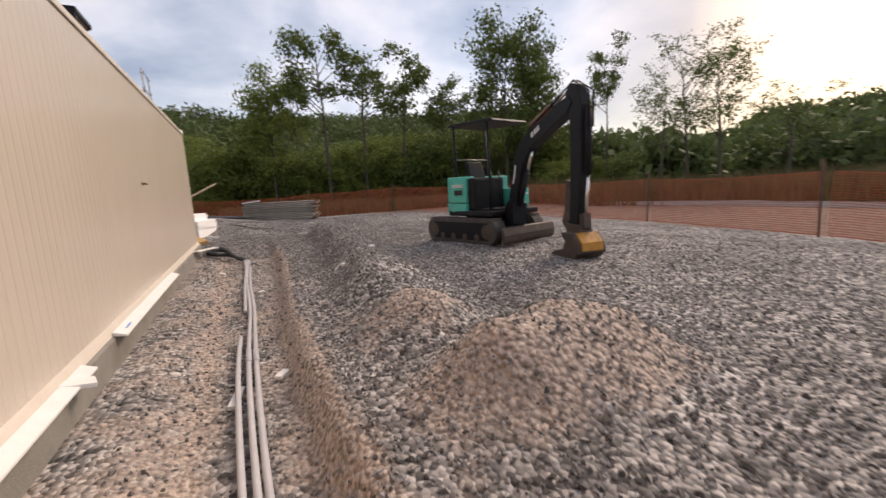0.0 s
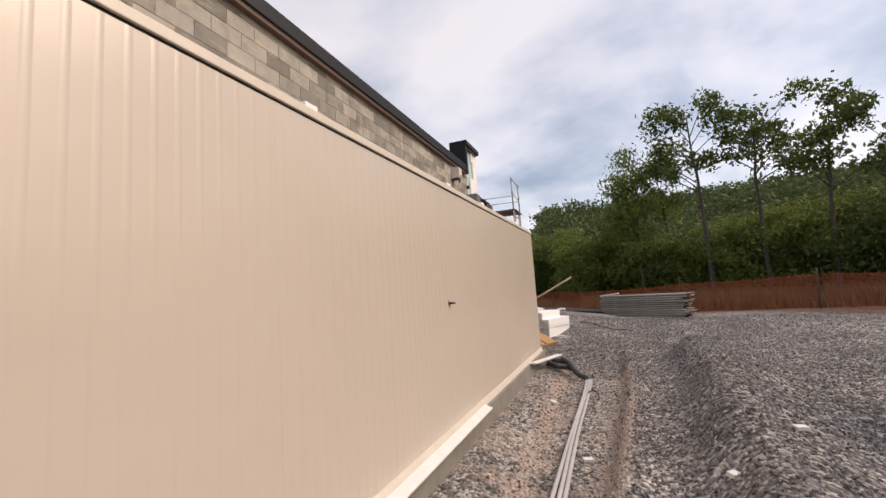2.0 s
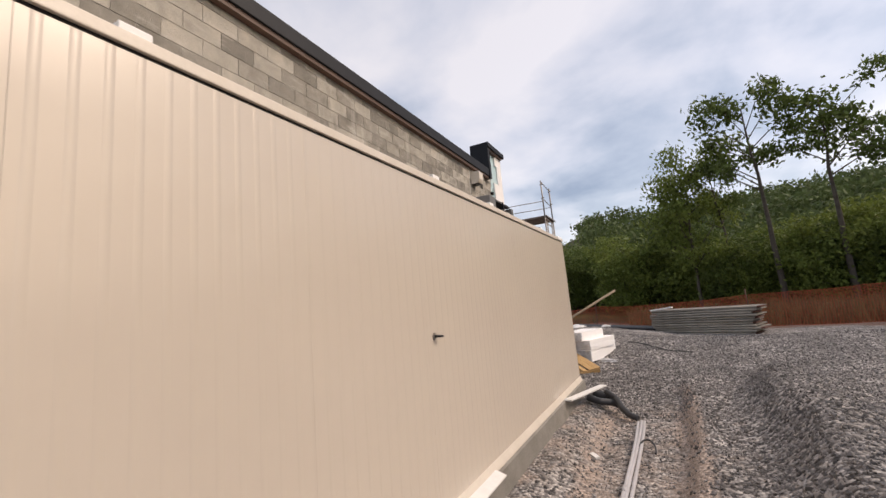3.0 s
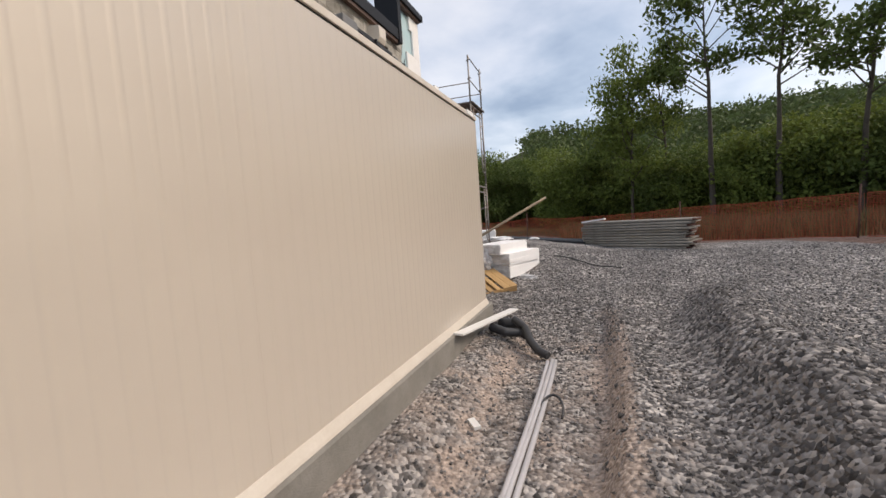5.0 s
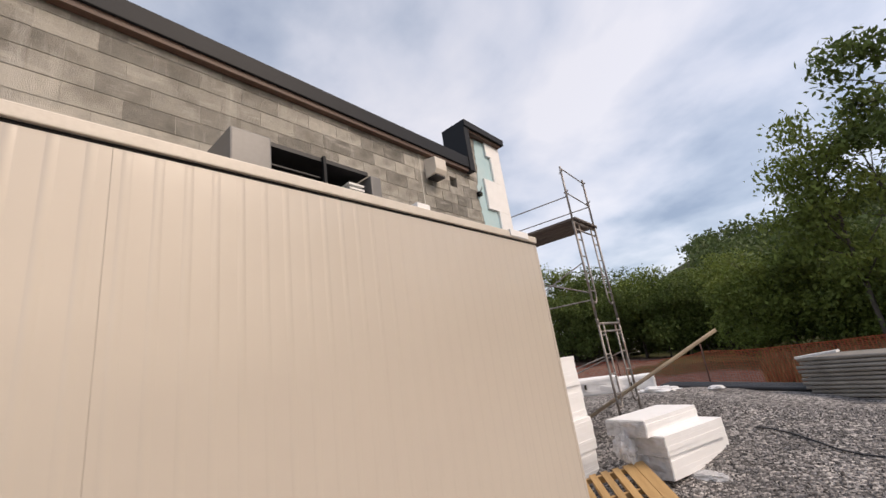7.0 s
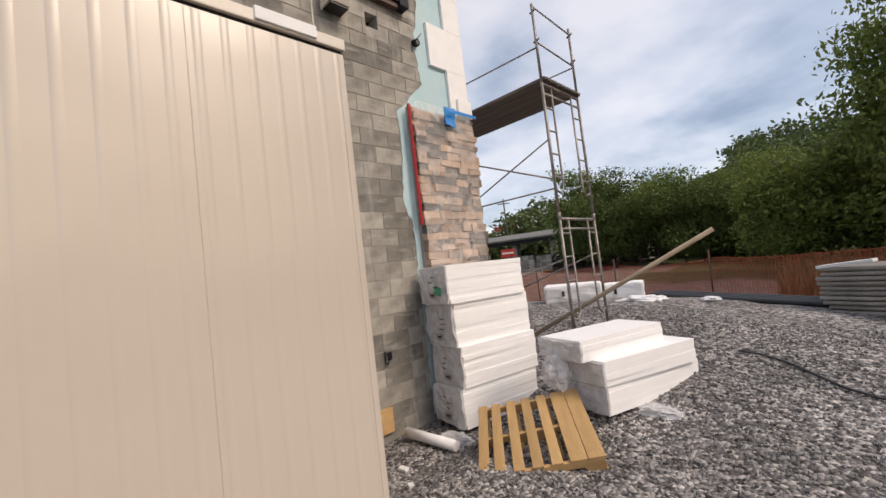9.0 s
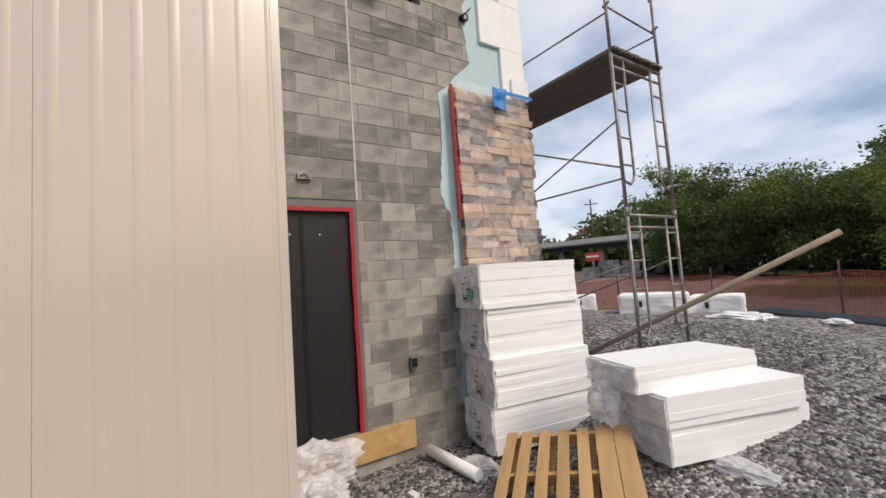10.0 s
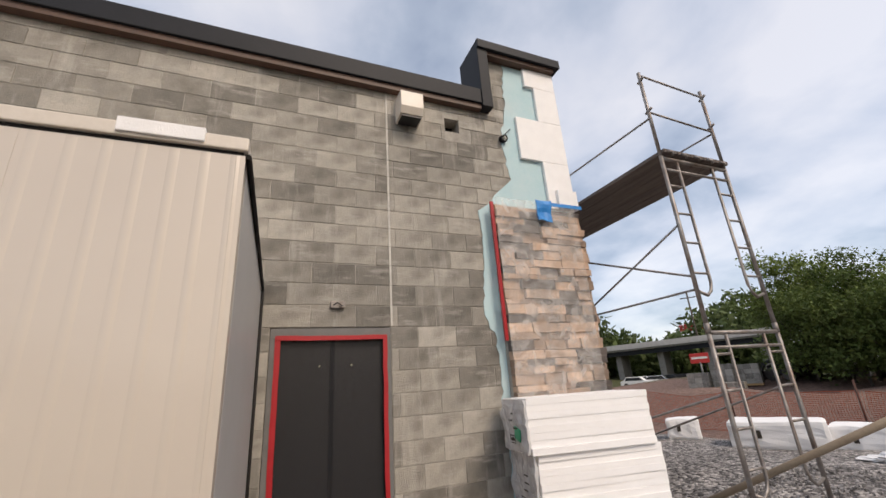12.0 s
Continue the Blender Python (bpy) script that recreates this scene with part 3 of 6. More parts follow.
stamp_frame(2.23, 2.39, 0.965, 1.09, 0.013, osb)
part("stamp", bx((FACE - 0.0055, 2.27, 1.0), (FACE - 0.004, 2.35, 1.055)), M["ink"], osb)
for z in (0.985, 1.04):
    part("stamp", bx((FACE - 0.0055, 1.83, z), (FACE - 0.004, 2.20, z + 0.03)), M["ink"], osb)
stamp_frame(2.38, 2.44, 1.40, 1.50, 0.006, osb)
for z in (1.43, 1.46):
    part("stamp", bx((FACE - 0.0055, 2.392, z), (FACE - 0.004, 2.43, z + 0.012)), M["ink"], osb)
tag = tagged(part("paper_tag", bx((FACE - 0.005, 2.40, 0.56), (FACE - 0.003, 2.44, 0.64)), M["white_mark"]), "white paper tag stuck on the strand board", "tag")
# door latch stub on the cooler wall
latch = thing("wall_latch", "small dark metal latch on the cream wall", "latch")
part("backplate", tube(B(), [(FACE, 6.69, 1.31), (FACE + 0.008, 6.69, 1.31)], 0.028, 12), M["steel"], latch)
part("lever", tube(B(), [(FACE + 0.004, 6.69, 1.31), (FACE + 0.04, 6.69, 1.31), (FACE + 0.045, 6.75, 1.305)], 0.010, 8), M["machine"], latch)
# white flashing strips lying on the curb
for k, (a, b, w, lift) in enumerate([(4.45, 7.55, 0.10, 0.0), (-0.8, 3.72, 0.085, 0.0)]):
    st = thing("flashing_strip", "white foam strip lying on the concrete curb", "strip", "strips along the curb")
    part("strip", prism(B(), [(FACE + 0.036, -0.02), (FACE + 0.036 + w, -0.035), (FACE + 0.036 + w, -0.022), (FACE + 0.036, 0.012)], "y", a, b), M["white_pvc"], st)
tagged(part("loose_block", bx((-0.09, -0.07, -0.015), (0.09, 0.07, 0.015), 0.004, pose(-0.82, 3.45, -0.02, 0, 12, 20)), M["white_pvc"]), "white foam scrap on the curb", "scrap")
tagged(part("label_sticker", bx((FACE + 0.06, 4.62, -0.006), (FACE + 0.10, 4.80, -0.0045), 0, None), M["bluetape"]), "blue sticker on the white strip", "sticker")
tagged(part("loose_board", bx((-0.9, -0.065, -0.012), (0.9, 0.065, 0.012), 0.003, look((-0.70, 11.28, -0.085), (-0.55, 12.18, -0.15)) @ pose(0, 0, 0, 0, 90, 0) @ pose(0, 0, 0, 90, 0, 0)), M["white_pvc"]),
       "white foam board lying across the curb end", "board")
# foam tabs on the roof edge
for y in (4.6, 7.0, 8.35, 10.56):
    tagged(part("foam_tab", bx((FACE - 0.10, y - 0.06, TOP + 0.076), (FACE - 0.02, y + 0.06, TOP + 0.13), 0.005), M["eps"]), "small white foam block on the roof edge", "foam block", "blocks on the roof edge")
tagged(part("foam_strip", bx((FACE - 0.02, 11.52, TOP + 0.03), (FACE + 0.024, 11.80, TOP + 0.088), 0.004), M["eps"]), "white foam strip stuck over the roof cap", "foam strip")


def build_condenser(at, size, label):
    u = thing("condenser_unit", label, "condenser", "rooftop units", at=at)
    w, h, d = size
    part("shell", prism(B(), [(-d, 0), (0, 0), (0, h), (-d + 0.16, h), (-d, h - 0.14)], "y", 0, 0.22 * w, 0.012), M["unit"], u)
    part("side_panel", bx((-d, 0.91 * w, 0), (0, w, h * 0.92), 0.01), M["unit"], u)
    part("back_panel", bx((-d, 0.22 * w, 0), (-d + 0.03, 0.91 * w, h)), M["fin"], u)
    part("lid", bx((-d, 0.22 * w, h - 0.035), (-0.03, 0.91 * w, h - 0.005)), M["fin"], u)
    part("base", bx((-d, 0.22 * w, 0), (-0.01, 0.86 * w, 0.03)), M["unit"], u)
    part("post", bx((-0.03, 0.55 * w, 0.03), (-0.005, 0.57 * w, h), 0.003), M["machine"], u)
    for k in range(6):
        part("slat", bx((-0.05, 0.23 * w, 0.09 + 0.05 * k), (-0.04, 0.54 * w, 0.10 + 0.05 * k)), M["fin"], u)
    part("motor", tube(B(), [(-0.3, 0.66 * w, 0.12), (-0.3, 0.82 * w, 0.12)], 0.09, 14), M["machine"], u)
    bm = B()
    for k in range(7):
        box(bm, (-0.12, 0.74 * w, 0.14 + 0.035 * k), (-0.02, 0.86 * w, 0.155 + 0.035 * k))
    part("coil", bm, M["white_mark"], u, "bright finned coil")
    part("copper_line", tube(B(), [(-0.06, 0.45 * w, 0.05), (-0.05, 0.5 * w, 0.10), (-0.05, 0.56 * w, 0.06)], 0.012, 8), M["hose"], u)
    return u


COOLER_TURN = Matrix.Translation((FACE, Y1, 0)) @ pose(0, 0, 0, 0, 0, -1.0) @ Matrix.Translation((-FACE, -Y1, 0))
for ob in [o for o in scene.objects if o.parent is None and o.name.split(".")[0] in ("cooler_building", "strand_board_wall", "curb", "paper_tag", "wall_latch", "flashing_strip", "loose_block", "label_sticker", "foam_tab", "foam_strip")]:
    ob.matrix_world = COOLER_TURN @ ob.matrix_world
build_condenser((-1.42, 9.51, TOP + 0.076), (1.12, 0.50, 0.62), "grey steel condenser on the cooler roof, black open front")

# ---- block building ----
WALL, WY1 = -3.22, 15.62
COURSE, LENGTH, Z0 = 0.2055, 0.411, -0.4015
bw = thing("wall_block", "grey concrete-block wall, uneven course colours", "wall", kind="structure")
DOOR = (12.07, 13.15, 0.0, 2.27)
core = B()
for lo, hi in (((-3.42, -6, -0.6), (WALL - 0.006, DOOR[0], 5.1)), ((-3.42, DOOR[1], -0.6), (WALL - 0.006, 13.90, 5.1)), ((-3.42, DOOR[0], DOOR[3]), (WALL - 0.006, DOOR[1], 5.1)),
               ((-3.42, DOOR[0], -0.6), (WALL - 0.006, DOOR[1], -0.0)), ((-3.42, 13.90, -0.6), (WALL - 0.006, 14.09, 4.66)), ((-3.42, 13.90, 4.85), (WALL - 0.006, 14.09, 5.1)),
               ((-3.42, 14.09, -0.6), (WALL - 0.006, WY1, 5.1)), ((-3.42, 14.56, 5.1), (WALL - 0.006, WY1, 5.98))):
    box(core, lo, hi)
part("mortar_bed", core, M["mortar"], bw)
for n, lo, hi in (("wall_front", (-14, WY1 - 0.2, -0.6), (-3.421, WY1, 5.1)), ("wall_back", (-14, -6, -0.6), (-3.421, -5.8, 5.1)), ("wall_west", (-14.2, -6, -0.6), (-14.001, WY1, 5.1))):
    tagged(part(n, bx(lo, hi), M["mortar"]), "plain grey block wall closing the building", "wall", kind="structure")
tagged(part("roof", bx((-14, -5.8, 4.95), (-3.421, WY1 - 0.2, 5.05)), M["coping"]), "flat dark roof of the block building", "roof", kind="structure")
tagged(part("floor_inside", bx((-13.9, -5.7, -0.15), (-3.421, WY1 - 0.2, -0.02)), M["concrete"]), "concrete floor inside the block building", "floor", kind="structure")

# dark metal coping with the raised pier at the corner
cop = thing("coping", "dark charcoal metal coping along the wall top", "coping", kind="structure")
part("cap", bx((-3.50, -6, 5.10), (-3.10, 14.40, 5.32), 0.008), M["coping"], cop)
part("soffit", bx((-3.218, -6, 5.03), (-3.13, 14.40, 5.099)), M["brown"], cop)
part("pier_side", bx((-3.62, 14.40, 5.05), (-3.08, 14.55, 6.10), 0.008), M["coping"], cop)
part("pier_cap", bx((-3.62, 14.40, 5.985), (-3.05, 15.75, 6.12), 0.008), M["coping"], cop)
part("pier_back", bx((-3.62, 14.55, 5.1), (-3.43, 15.62, 5.98)), M["coping"], cop)
part("pier_soffit", bx((-3.21, 14.56, 5.93), (-3.10, 15.66, 5.984)), M["brown"], cop)

# control joint, vent box, opening, lamp box, socket, camera
tagged(part("control_joint", bx((WALL - 0.004, 13.152, 2.28), (WALL + 0.004, 13.172, 5.02)), M["caulk"]), "pale caulked control joint up the block wall", "joint", kind="structure")
vb = thing("vent_box", "pale grey metal vent box fixed high on the blocks", "vent", at=(WALL, 13.27, 4.62))
part("body", prism(B(), [(0, 0), (0.20, 0.02), (0.24, 0.10), (0.24, 0.30), (0, 0.34)], "y", 0, 0.27, 0.006), M["trim"], vb)
part("louvre", bx((0.02, 0.02, -0.012), (0.2, 0.25, 0.004)), M["fin"], vb)
tagged(part("wall_opening", bx((-3.41, 13.91, 4.67), (-3.40, 14.08, 4.84)), M["gap"]), "small dark square opening in the blocks", "opening", kind="structure")
jb = thing("junction_box", "small metal junction box with bare wires", "box")
part("body", bx((WALL, 12.575, 2.445), (WALL + 0.035, 12.705, 2.505), 0.004), M["steel"], jb)
part("wire", tube(B(), [(WALL + 0.03, 12.60, 2.47), (WALL + 0.06, 12.63, 2.49), (WALL + 0.05, 12.68, 2.46)], 0.006, 6), M["machine"], jb)
sk = thing("socket_box", "dark outdoor socket box on the block wall", "socket")
part("body", bx((WALL, 13.645, 0.50), (WALL + 0.05, 13.715, 0.63), 0.006), M["unit"], sk)
part("cover", bx((WALL + 0.05, 13.652, 0.53), (WALL + 0.065, 13.708, 0.62), 0.005), M["machine"], sk)
sc = thing("wall_camera", "small round dark fixture with a bright lens", "fixture")
part("body", tube(B(), [(WALL, 14.70, 4.68), (WALL + 0.07, 14.70, 4.66)], 0.05, 14), M["machine"], sc)
part("lens", tube(B(), [(WALL + 0.07, 14.70, 4.66), (WALL + 0.078, 14.70, 4.658)], 0.03, 12), M["chrome"], sc)
part("lead", tube(B(), [(WALL + 0.03, 14.70, 4.70), (WALL + 0.06, 14.78, 4.80), (WALL + 0.02, 14.84, 4.86)], 0.006, 6), M["machine"], sc)

# doorway under plastic
dr = thing("door_1", "doorway sealed with clear plastic and red tape", "door", kind="structure")
fr = B()
box(fr, (-3.36, 12.075, 0.0), (WALL + 0.004, 12.125, 2.18)); box(fr, (-3.36, 13.095, 0.0), (WALL + 0.004, 13.145, 2.18)); box(fr, (-3.36, 12.075, 2.181), (WALL + 0.004, 13.145, 2.262))
part("frame", fr, M["frame_grey"], dr)
for a, b in (((12.118, 0.0), (12.162, 2.19)), ((13.068, 0.0), (13.108, 2.19)), ((12.118, 2.155), (13.108, 2.195))):
    bm = B()
    n = 14
    horizontal = b[0] - a[0] > 0.5
    box(bm, (WALL + 0.006, a[0], a[1]), (WALL + 0.011 + (0.002 if horizontal else 0), b[0], b[1]))
    bmesh.ops.subdivide_edges(bm, edges=[e for e in bm.edges if e.calc_length() > 0.5], cuts=n)
    for v in bm.verts:
        if horizontal:
            v.co.z += 0.006 * noise.noise(v.co * 7)
        else:
            v.co.y += 0.007 * noise.noise(v.co * 6)
    part("tape", bm, M["redtape"], dr, "red sealing tape")


def sheet(y0, y1, z0, z1, x, amp, nu=24, nv=50, k=5.0):
    bm = B()
    vs = [[None] * (nv + 1) for _ in range(nu + 1)]
    for i in range(nu + 1):
        for j in range(nv + 1):
            y, z = y0 + (y1 - y0) * i / nu, z0 + (z1 - z0) * j / nv
            e = min(1, 6 * min(i / nu, 1 - i / nu)) * min(1, 6 * min(j / nv, 1 - j / nv))
            d = noise.fractal(Vector((y * k, z * k * 0.5, x)), 1.0, 2.0, 3) * amp * (0.25 + 0.75 * e)
            vs[i][j] = bm.verts.new((x + d, y, z))
    for i in range(nu):
        for j in range(nv):
            bm.faces.new((vs[i][j], vs[i + 1][j], vs[i + 1][j + 1], vs[i][j + 1])).smooth = True
    return bm


part("plastic_sheet", sheet(12.125, 13.10, 0.0, 2.18, WALL - 0.012, 0.012), M["film_door"], dr, "clear plastic sheet over the opening")
part("door_leaf", bx((-3.31, 12.13, 0.0), (-3.27, 12.607, 2.175), 0.004), M["fin"], dr, "dark door leaf behind the plastic")
part("door_leaf", bx((-3.31, 12.613, 0.0), (-3.27, 13.09, 2.175), 0.004), M["fin"], dr, "dark door leaf behind the plastic")
part("astragal", bx((-3.269, 12.59, 0.0), (-3.262, 12.63, 2.175), 0.001), M["machine"], dr)
for y in (12.50, 12.78):
    part("bolt", tube(B(), [(-3.268, y, 1.93), (-3.255, y, 1.93)], 0.012, 8), M["chrome"], dr)
pl = thing("threshold_plank", "pine plank nailed across the door foot", "plank")
part("board", bx((WALL + 0.008, 12.13, -0.27), (WALL + 0.048, 13.65, 0.0), 0.004), M["lumber"], pl)
for y in (13.2, 13.38):
    part("nail", tube(B(), [(WALL + 0.03, y, -0.01), (WALL + 0.03, y, 0.03)], 0.004, 6), M["steel"], pl)


def crumple(at, size, seed, squash=0.6):
    """A crumpled heap of plastic film."""
    bm = B()
    bmesh.ops.create_icosphere(bm, subdivisions=4, radius=1.0)
    for v in bm.verts:
        r = 1 + 0.45 * noise.fractal(v.co * 1.6 + Vector((seed, 0, 0)), 1.0, 2.1, 4) + 0.12 * noise.noise(v.co * 6)
        v.co = Vector((v.co.x * size[0], v.co.y * size[1], v.co.z * size[2])) * r
    bmesh.ops.translate(bm, verts=bm.verts, vec=at)
    return bm


tagged(part("plastic_wad", crumple((-2.98, 12.55, -0.12), (0.20, 0.40, 0.22), 2), M["film_white"]), "crumpled clear plastic film heaped at the door foot", "plastic film")
tagged(part("plastic_wad", crumple((-2.75, 12.5, -0.28), (0.2, 0.26, 0.16), 7), M["film_white"]), "crumpled clear plastic film heaped at the door foot", "plastic film")

# pale blue board, white foam boards and ledge stone at the corner
rngc = random.Random(3)
edge = [(14.32, -0.3), (14.31, 1.45), (14.30, 2.2), (14.22, 2.24), (14.20, 2.6), (14.26, 3.0), (14.25, 3.4), (14.22, 3.62), (14.42, 3.75), (14.58, 3.95), (14.74, 4.1), (14.71, 4.45), (14.69, 4.75), (14.80, 5.1), (14.85, 5.92)]
poly = []
for (ya, za), (yb, zb) in zip(edge, edge[1:]):
    n = max(1, int((zb - za) / 0.07))
    for i in range(n):
        k = i / n
        poly.append((ya + (yb - ya) * k + rngc.uniform(-0.022, 0.022), za + (zb - za) * k))
poly.append(edge[-1])
poly += [(WY1, 5.92), (WY1, -0.3)]
blue = tagged(part("insulation_board", prism(B(), poly, "x", WALL - 0.004, WALL + 0.008), M["blueboard"]), "pale blue insulation board with a ragged edge", "insulation", kind="structure")
eps = thing("foam_cladding", "white foam boards stepped up the corner", "foam board", kind="structure")
for y0, z0, z1 in ((15.16, 5.62, 5.925), (15.30, 5.06, 5.617), (14.93, 4.42, 5.057), (15.26, 3.74, 4.417)):
    part("board", bx((WALL + 0.009, y0, z0), (WALL + 0.055, WY1 + 0.05, z1), 0.004), M["eps"], eps)
part("board", bx((-3.75, WY1 + 0.002, 3.74), (WALL + 0.008, WY1 + 0.05, 5.92), 0.004), M["eps"], eps)
part("board", bx((WALL + 0.056, 15.38, 3.74), (WALL + 0.10, WY1 + 0.06, 4.0), 0.004), M["eps"], eps)


# ---- conduits, hoses and scraps along the trench ----
def on_ground(x, y, lift=0.0):
    return (x, y, level(x, y) + lift)


for k, (dx, y0, y1, wob) in enumerate([(-0.075, -2.5, 4.9, 0.3), (0.0, -2.5, 10.72, 0.9), (0.055, -2.5, 10.70, 1.4), (-0.045, 5.9, 10.66, 2.1)]):
    pts = []
    n = 40
    for i in range(n + 1):
        y = y0 + (y1 - y0) * i / n
        x = dx * (1 - 0.25 * smooth(5, 10, y)) - 0.02 + 0.055 * smooth(4, 8, y) + 0.075 * smooth(6, 10.7, y) + 0.012 * math.sin(y * 1.3 + wob)
        x += 0.035 * math.exp(-((y - 6.3) / 1.2) ** 2)
        pts.append((x, y, -0.40 + 0.03 + 0.006 * math.sin(y * 2 + wob)))
    c = thing("conduit", "long grey plastic conduit lying in the trench", "pipe", "conduits in the trench")
    part("pipe", tube(B(), pts, 0.021, 10), M["pvc"], c)
    part("coupling", tube(B(), [pts[n // 2], pts[n // 2 + 1]], 0.026, 10), M["pvc"], c)
for x, y, l, a in ((-0.12, 3.55, 0.36, 80), (0.22, 3.75, 0.16, 60), (0.08, 9.62, 0.22, 85), (0.24, 7.2, 0.10, 20), (1.28, 5.9, 0.08, 40), (-2.55, 13.25, 0.10, 10), (-2.2, 13.05, 0.05, 70), (1.9, 6.6, 0.1, 20), (-0.35, 9.2, 0.14, -50)):
    s = tagged(part("scrap", bx((-l / 2, -0.03, -0.016), (l / 2, 0.03, 0.016), 0.005, Matrix.Translation(on_ground(x, y, 0.022)) @ pose(0, 0, 0, 4, 3, a)), M["white_pvc"]), "pale scrap of board lying on the gravel", "scrap", "scraps on the ground")


def corrugated(pts, r, name, label):
    h = thing(name, label, "hose", "black drain hoses")
    path, rad = [], []
    pts = [Vector(p) for p in pts]
    for a, b in zip(pts, pts[1:]):
        n = max(2, int((b - a).length / 0.012))
        for i in range(n):
            path.append(a.lerp(b, i / n))
            rad.append(r * (1.0 if len(rad) % 2 else 0.86))
    part("hose_wall", tube(B(), path, rad, 10), M["black_pipe"], h)


corrugated([(-0.70, 11.30, -0.18), (-0.50, 11.22, -0.22), (-0.32, 11.30, -0.25), (-0.18, 11.25, -0.28)], 0.06, "drain_hose", "black corrugated hose lying beside the curb")
corrugated([(-0.42, 11.42, -0.10), (-0.26, 11.30, -0.18), (-0.16, 11.05, -0.27), (-0.05, 10.88, -0.33), (0.08, 10.8, -0.36)], 0.05, "drain_hose", "black bent hose reaching the conduit ends")
corrugated([(-0.62, 11.55, -0.20), (-0.5, 11.48, -0.18), (-0.36, 11.52, -0.19)], 0.075, "drain_hose", "short black hose stub on the gravel")
ring = [(0.22 + 0.09 * math.cos(a), 9.55 + 0.17 * math.sin(a), -0.38 + 0.06 * math.sin(a)) for a in np.linspace(-0.4, 3.9, 22)]
hk = thing("wire_loop", "black wire loop lying by the conduits", "wire")
part("wire", tube(B(), ring, 0.011, 8), M["black_pipe"], hk)

# ---- foam stacks, tube, pallet ----
def foam_block(parent, c, s, rz, seed):
    """One wrapped bundle of foam sheets: the sheets' edges stand uneven."""
    n = max(2, int(s[2] / 0.052))
    r = random.Random(seed)
    for i in range(n):
        z0 = c[2] + s[2] * i / n
        j, k = r.uniform(-0.006, 0.006), r.uniform(-0.006, 0.006)
        m = Matrix.Translation((c[0], c[1], 0)) @ pose(0, 0, 0, 0, 0, rz + r.uniform(-0.5, 0.5))
        part("sheet", bx((-s[0] / 2 + j, -s[1] / 2 + k, z0 + 0.0002), (s[0] / 2 + j, s[1] / 2 + k, z0 + s[2] / n - 0.0002), 0.0015, m), M["eps_line"], parent)


def wrap_marks(parent, place, seed, scale=1.0):
    """Unreadable print on the wrapping: bars and framed patches on the end of a bundle."""
    r = random.Random(seed)
    bars = []
    for k in range(3):
        w = r.uniform(0.05, 0.11) * scale
        y, z = r.uniform(-0.10, 0.06), 0.14 + 0.06 * k
        bars.append((y, z, w, 0.012))
    bars += [(-0.06, 0.02, 0.126, 0.006), (-0.06, 0.08, 0.126, 0.006), (-0.06, 0.026, 0.006, 0.054), (0.06, 0.026, 0.006, 0.054), (-0.04, 0.038, 0.085, 0.028)]
    for y, z, w, h in bars:
        part("print_bar", bx((0, y, z), (0.0015, y + w, z + h), 0, place), M["ink"], parent)


SX, SY = -2.72, 14.80
RZ = -10.0
zb = -0.33
for k in range(4):
    h = (0.45, 0.47, 0.50, 0.45)[k]
    u = thing("foam_bundle", "bundle of white foam sheets in clear wrap, stacked by the wall", "foam bundle", "stacked foam bundles")
    ox, oy = (0.0, 0.03, -0.02, 0.0)[k], (0.02, 0.05, 0.04, -0.02)[k]
    foam_block(u, (SX + ox, SY + oy, zb), (0.56, 1.20, h), RZ, 20 + k)
    mm = Matrix.Translation((SX + ox, SY + oy, zb)) @ pose(0, 0, 0, 0, 0, RZ)
    wr = B()
    box(wr, (-0.29, -0.625, 0.01), (0.285, -0.60, h - 0.01), 0, mm)
    bmesh.ops.subdivide_edges(wr, edges=wr.edges[:], cuts=10, use_grid_fill=True)
    for v in wr.verts:
        d = noise.fractal(v.co * 7 + Vector((0, 0, k)), 1, 2, 3)
        v.co.y += 0.03 * d
        v.co.x += 0.012 * d
    part("wrap", wr, M["film_white"], u, "crinkled clear wrap over the bundle end")
    wrap_marks(u, mm @ Matrix.Translation((0.0, -0.645, 0.06)) @ pose(0, 0, 0, 0, 0, -90), 3 + k)
    zb += h
lb = tagged(part("label_tag", bx((-0.06, -0.004, -0.05), (0.06, 0.004, 0.05), 0, Matrix.Translation((-2.72, 14.13, 1.25)) @ pose(0, 0, 0, 0, 12, RZ)), M["green_label"]), "green label on the foam bundle wrap", "label")
PX, PY, PZ = -1.02, 15.28, -0.10
for k, (c, s, rz) in enumerate([((-1.14, 15.42, -0.09), (0.62, 1.40, 0.28), 19), ((-1.12, 15.36, 0.19), (0.60, 1.34, 0.24), 20), ((-1.32, 15.22, 0.43), (0.58, 1.22, 0.21), 18)]):
    u = thing("foam_bundle", "loose bundle of white foam sheets lying on the gravel", "foam bundle", "low foam pile")
    foam_block(u, c, s, -rz, 40 + k)
    mm = Matrix.Translation(c) @ pose(0, 0, 0, 0, 0, -rz)
    wr = B()
    box(wr, (-s[0] / 2 - 0.02, -s[1] / 2 - 0.03, 0.01), (s[0] / 2 + 0.012, -s[1] / 2 - 0.006, s[2] - 0.01), 0, mm)
    bmesh.ops.subdivide_edges(wr, edges=wr.edges[:], cuts=8, use_grid_fill=True)
    for v in wr.verts:
        d = noise.fractal(v.co * 6 + Vector((0, 0, k)), 1, 2, 3)
        v.co += Vector((0.02 * d, -0.04 * abs(d), 0.01 * d))
    part("wrap", wr, M["film_white"], u, "torn clear wrap over the bundle end")
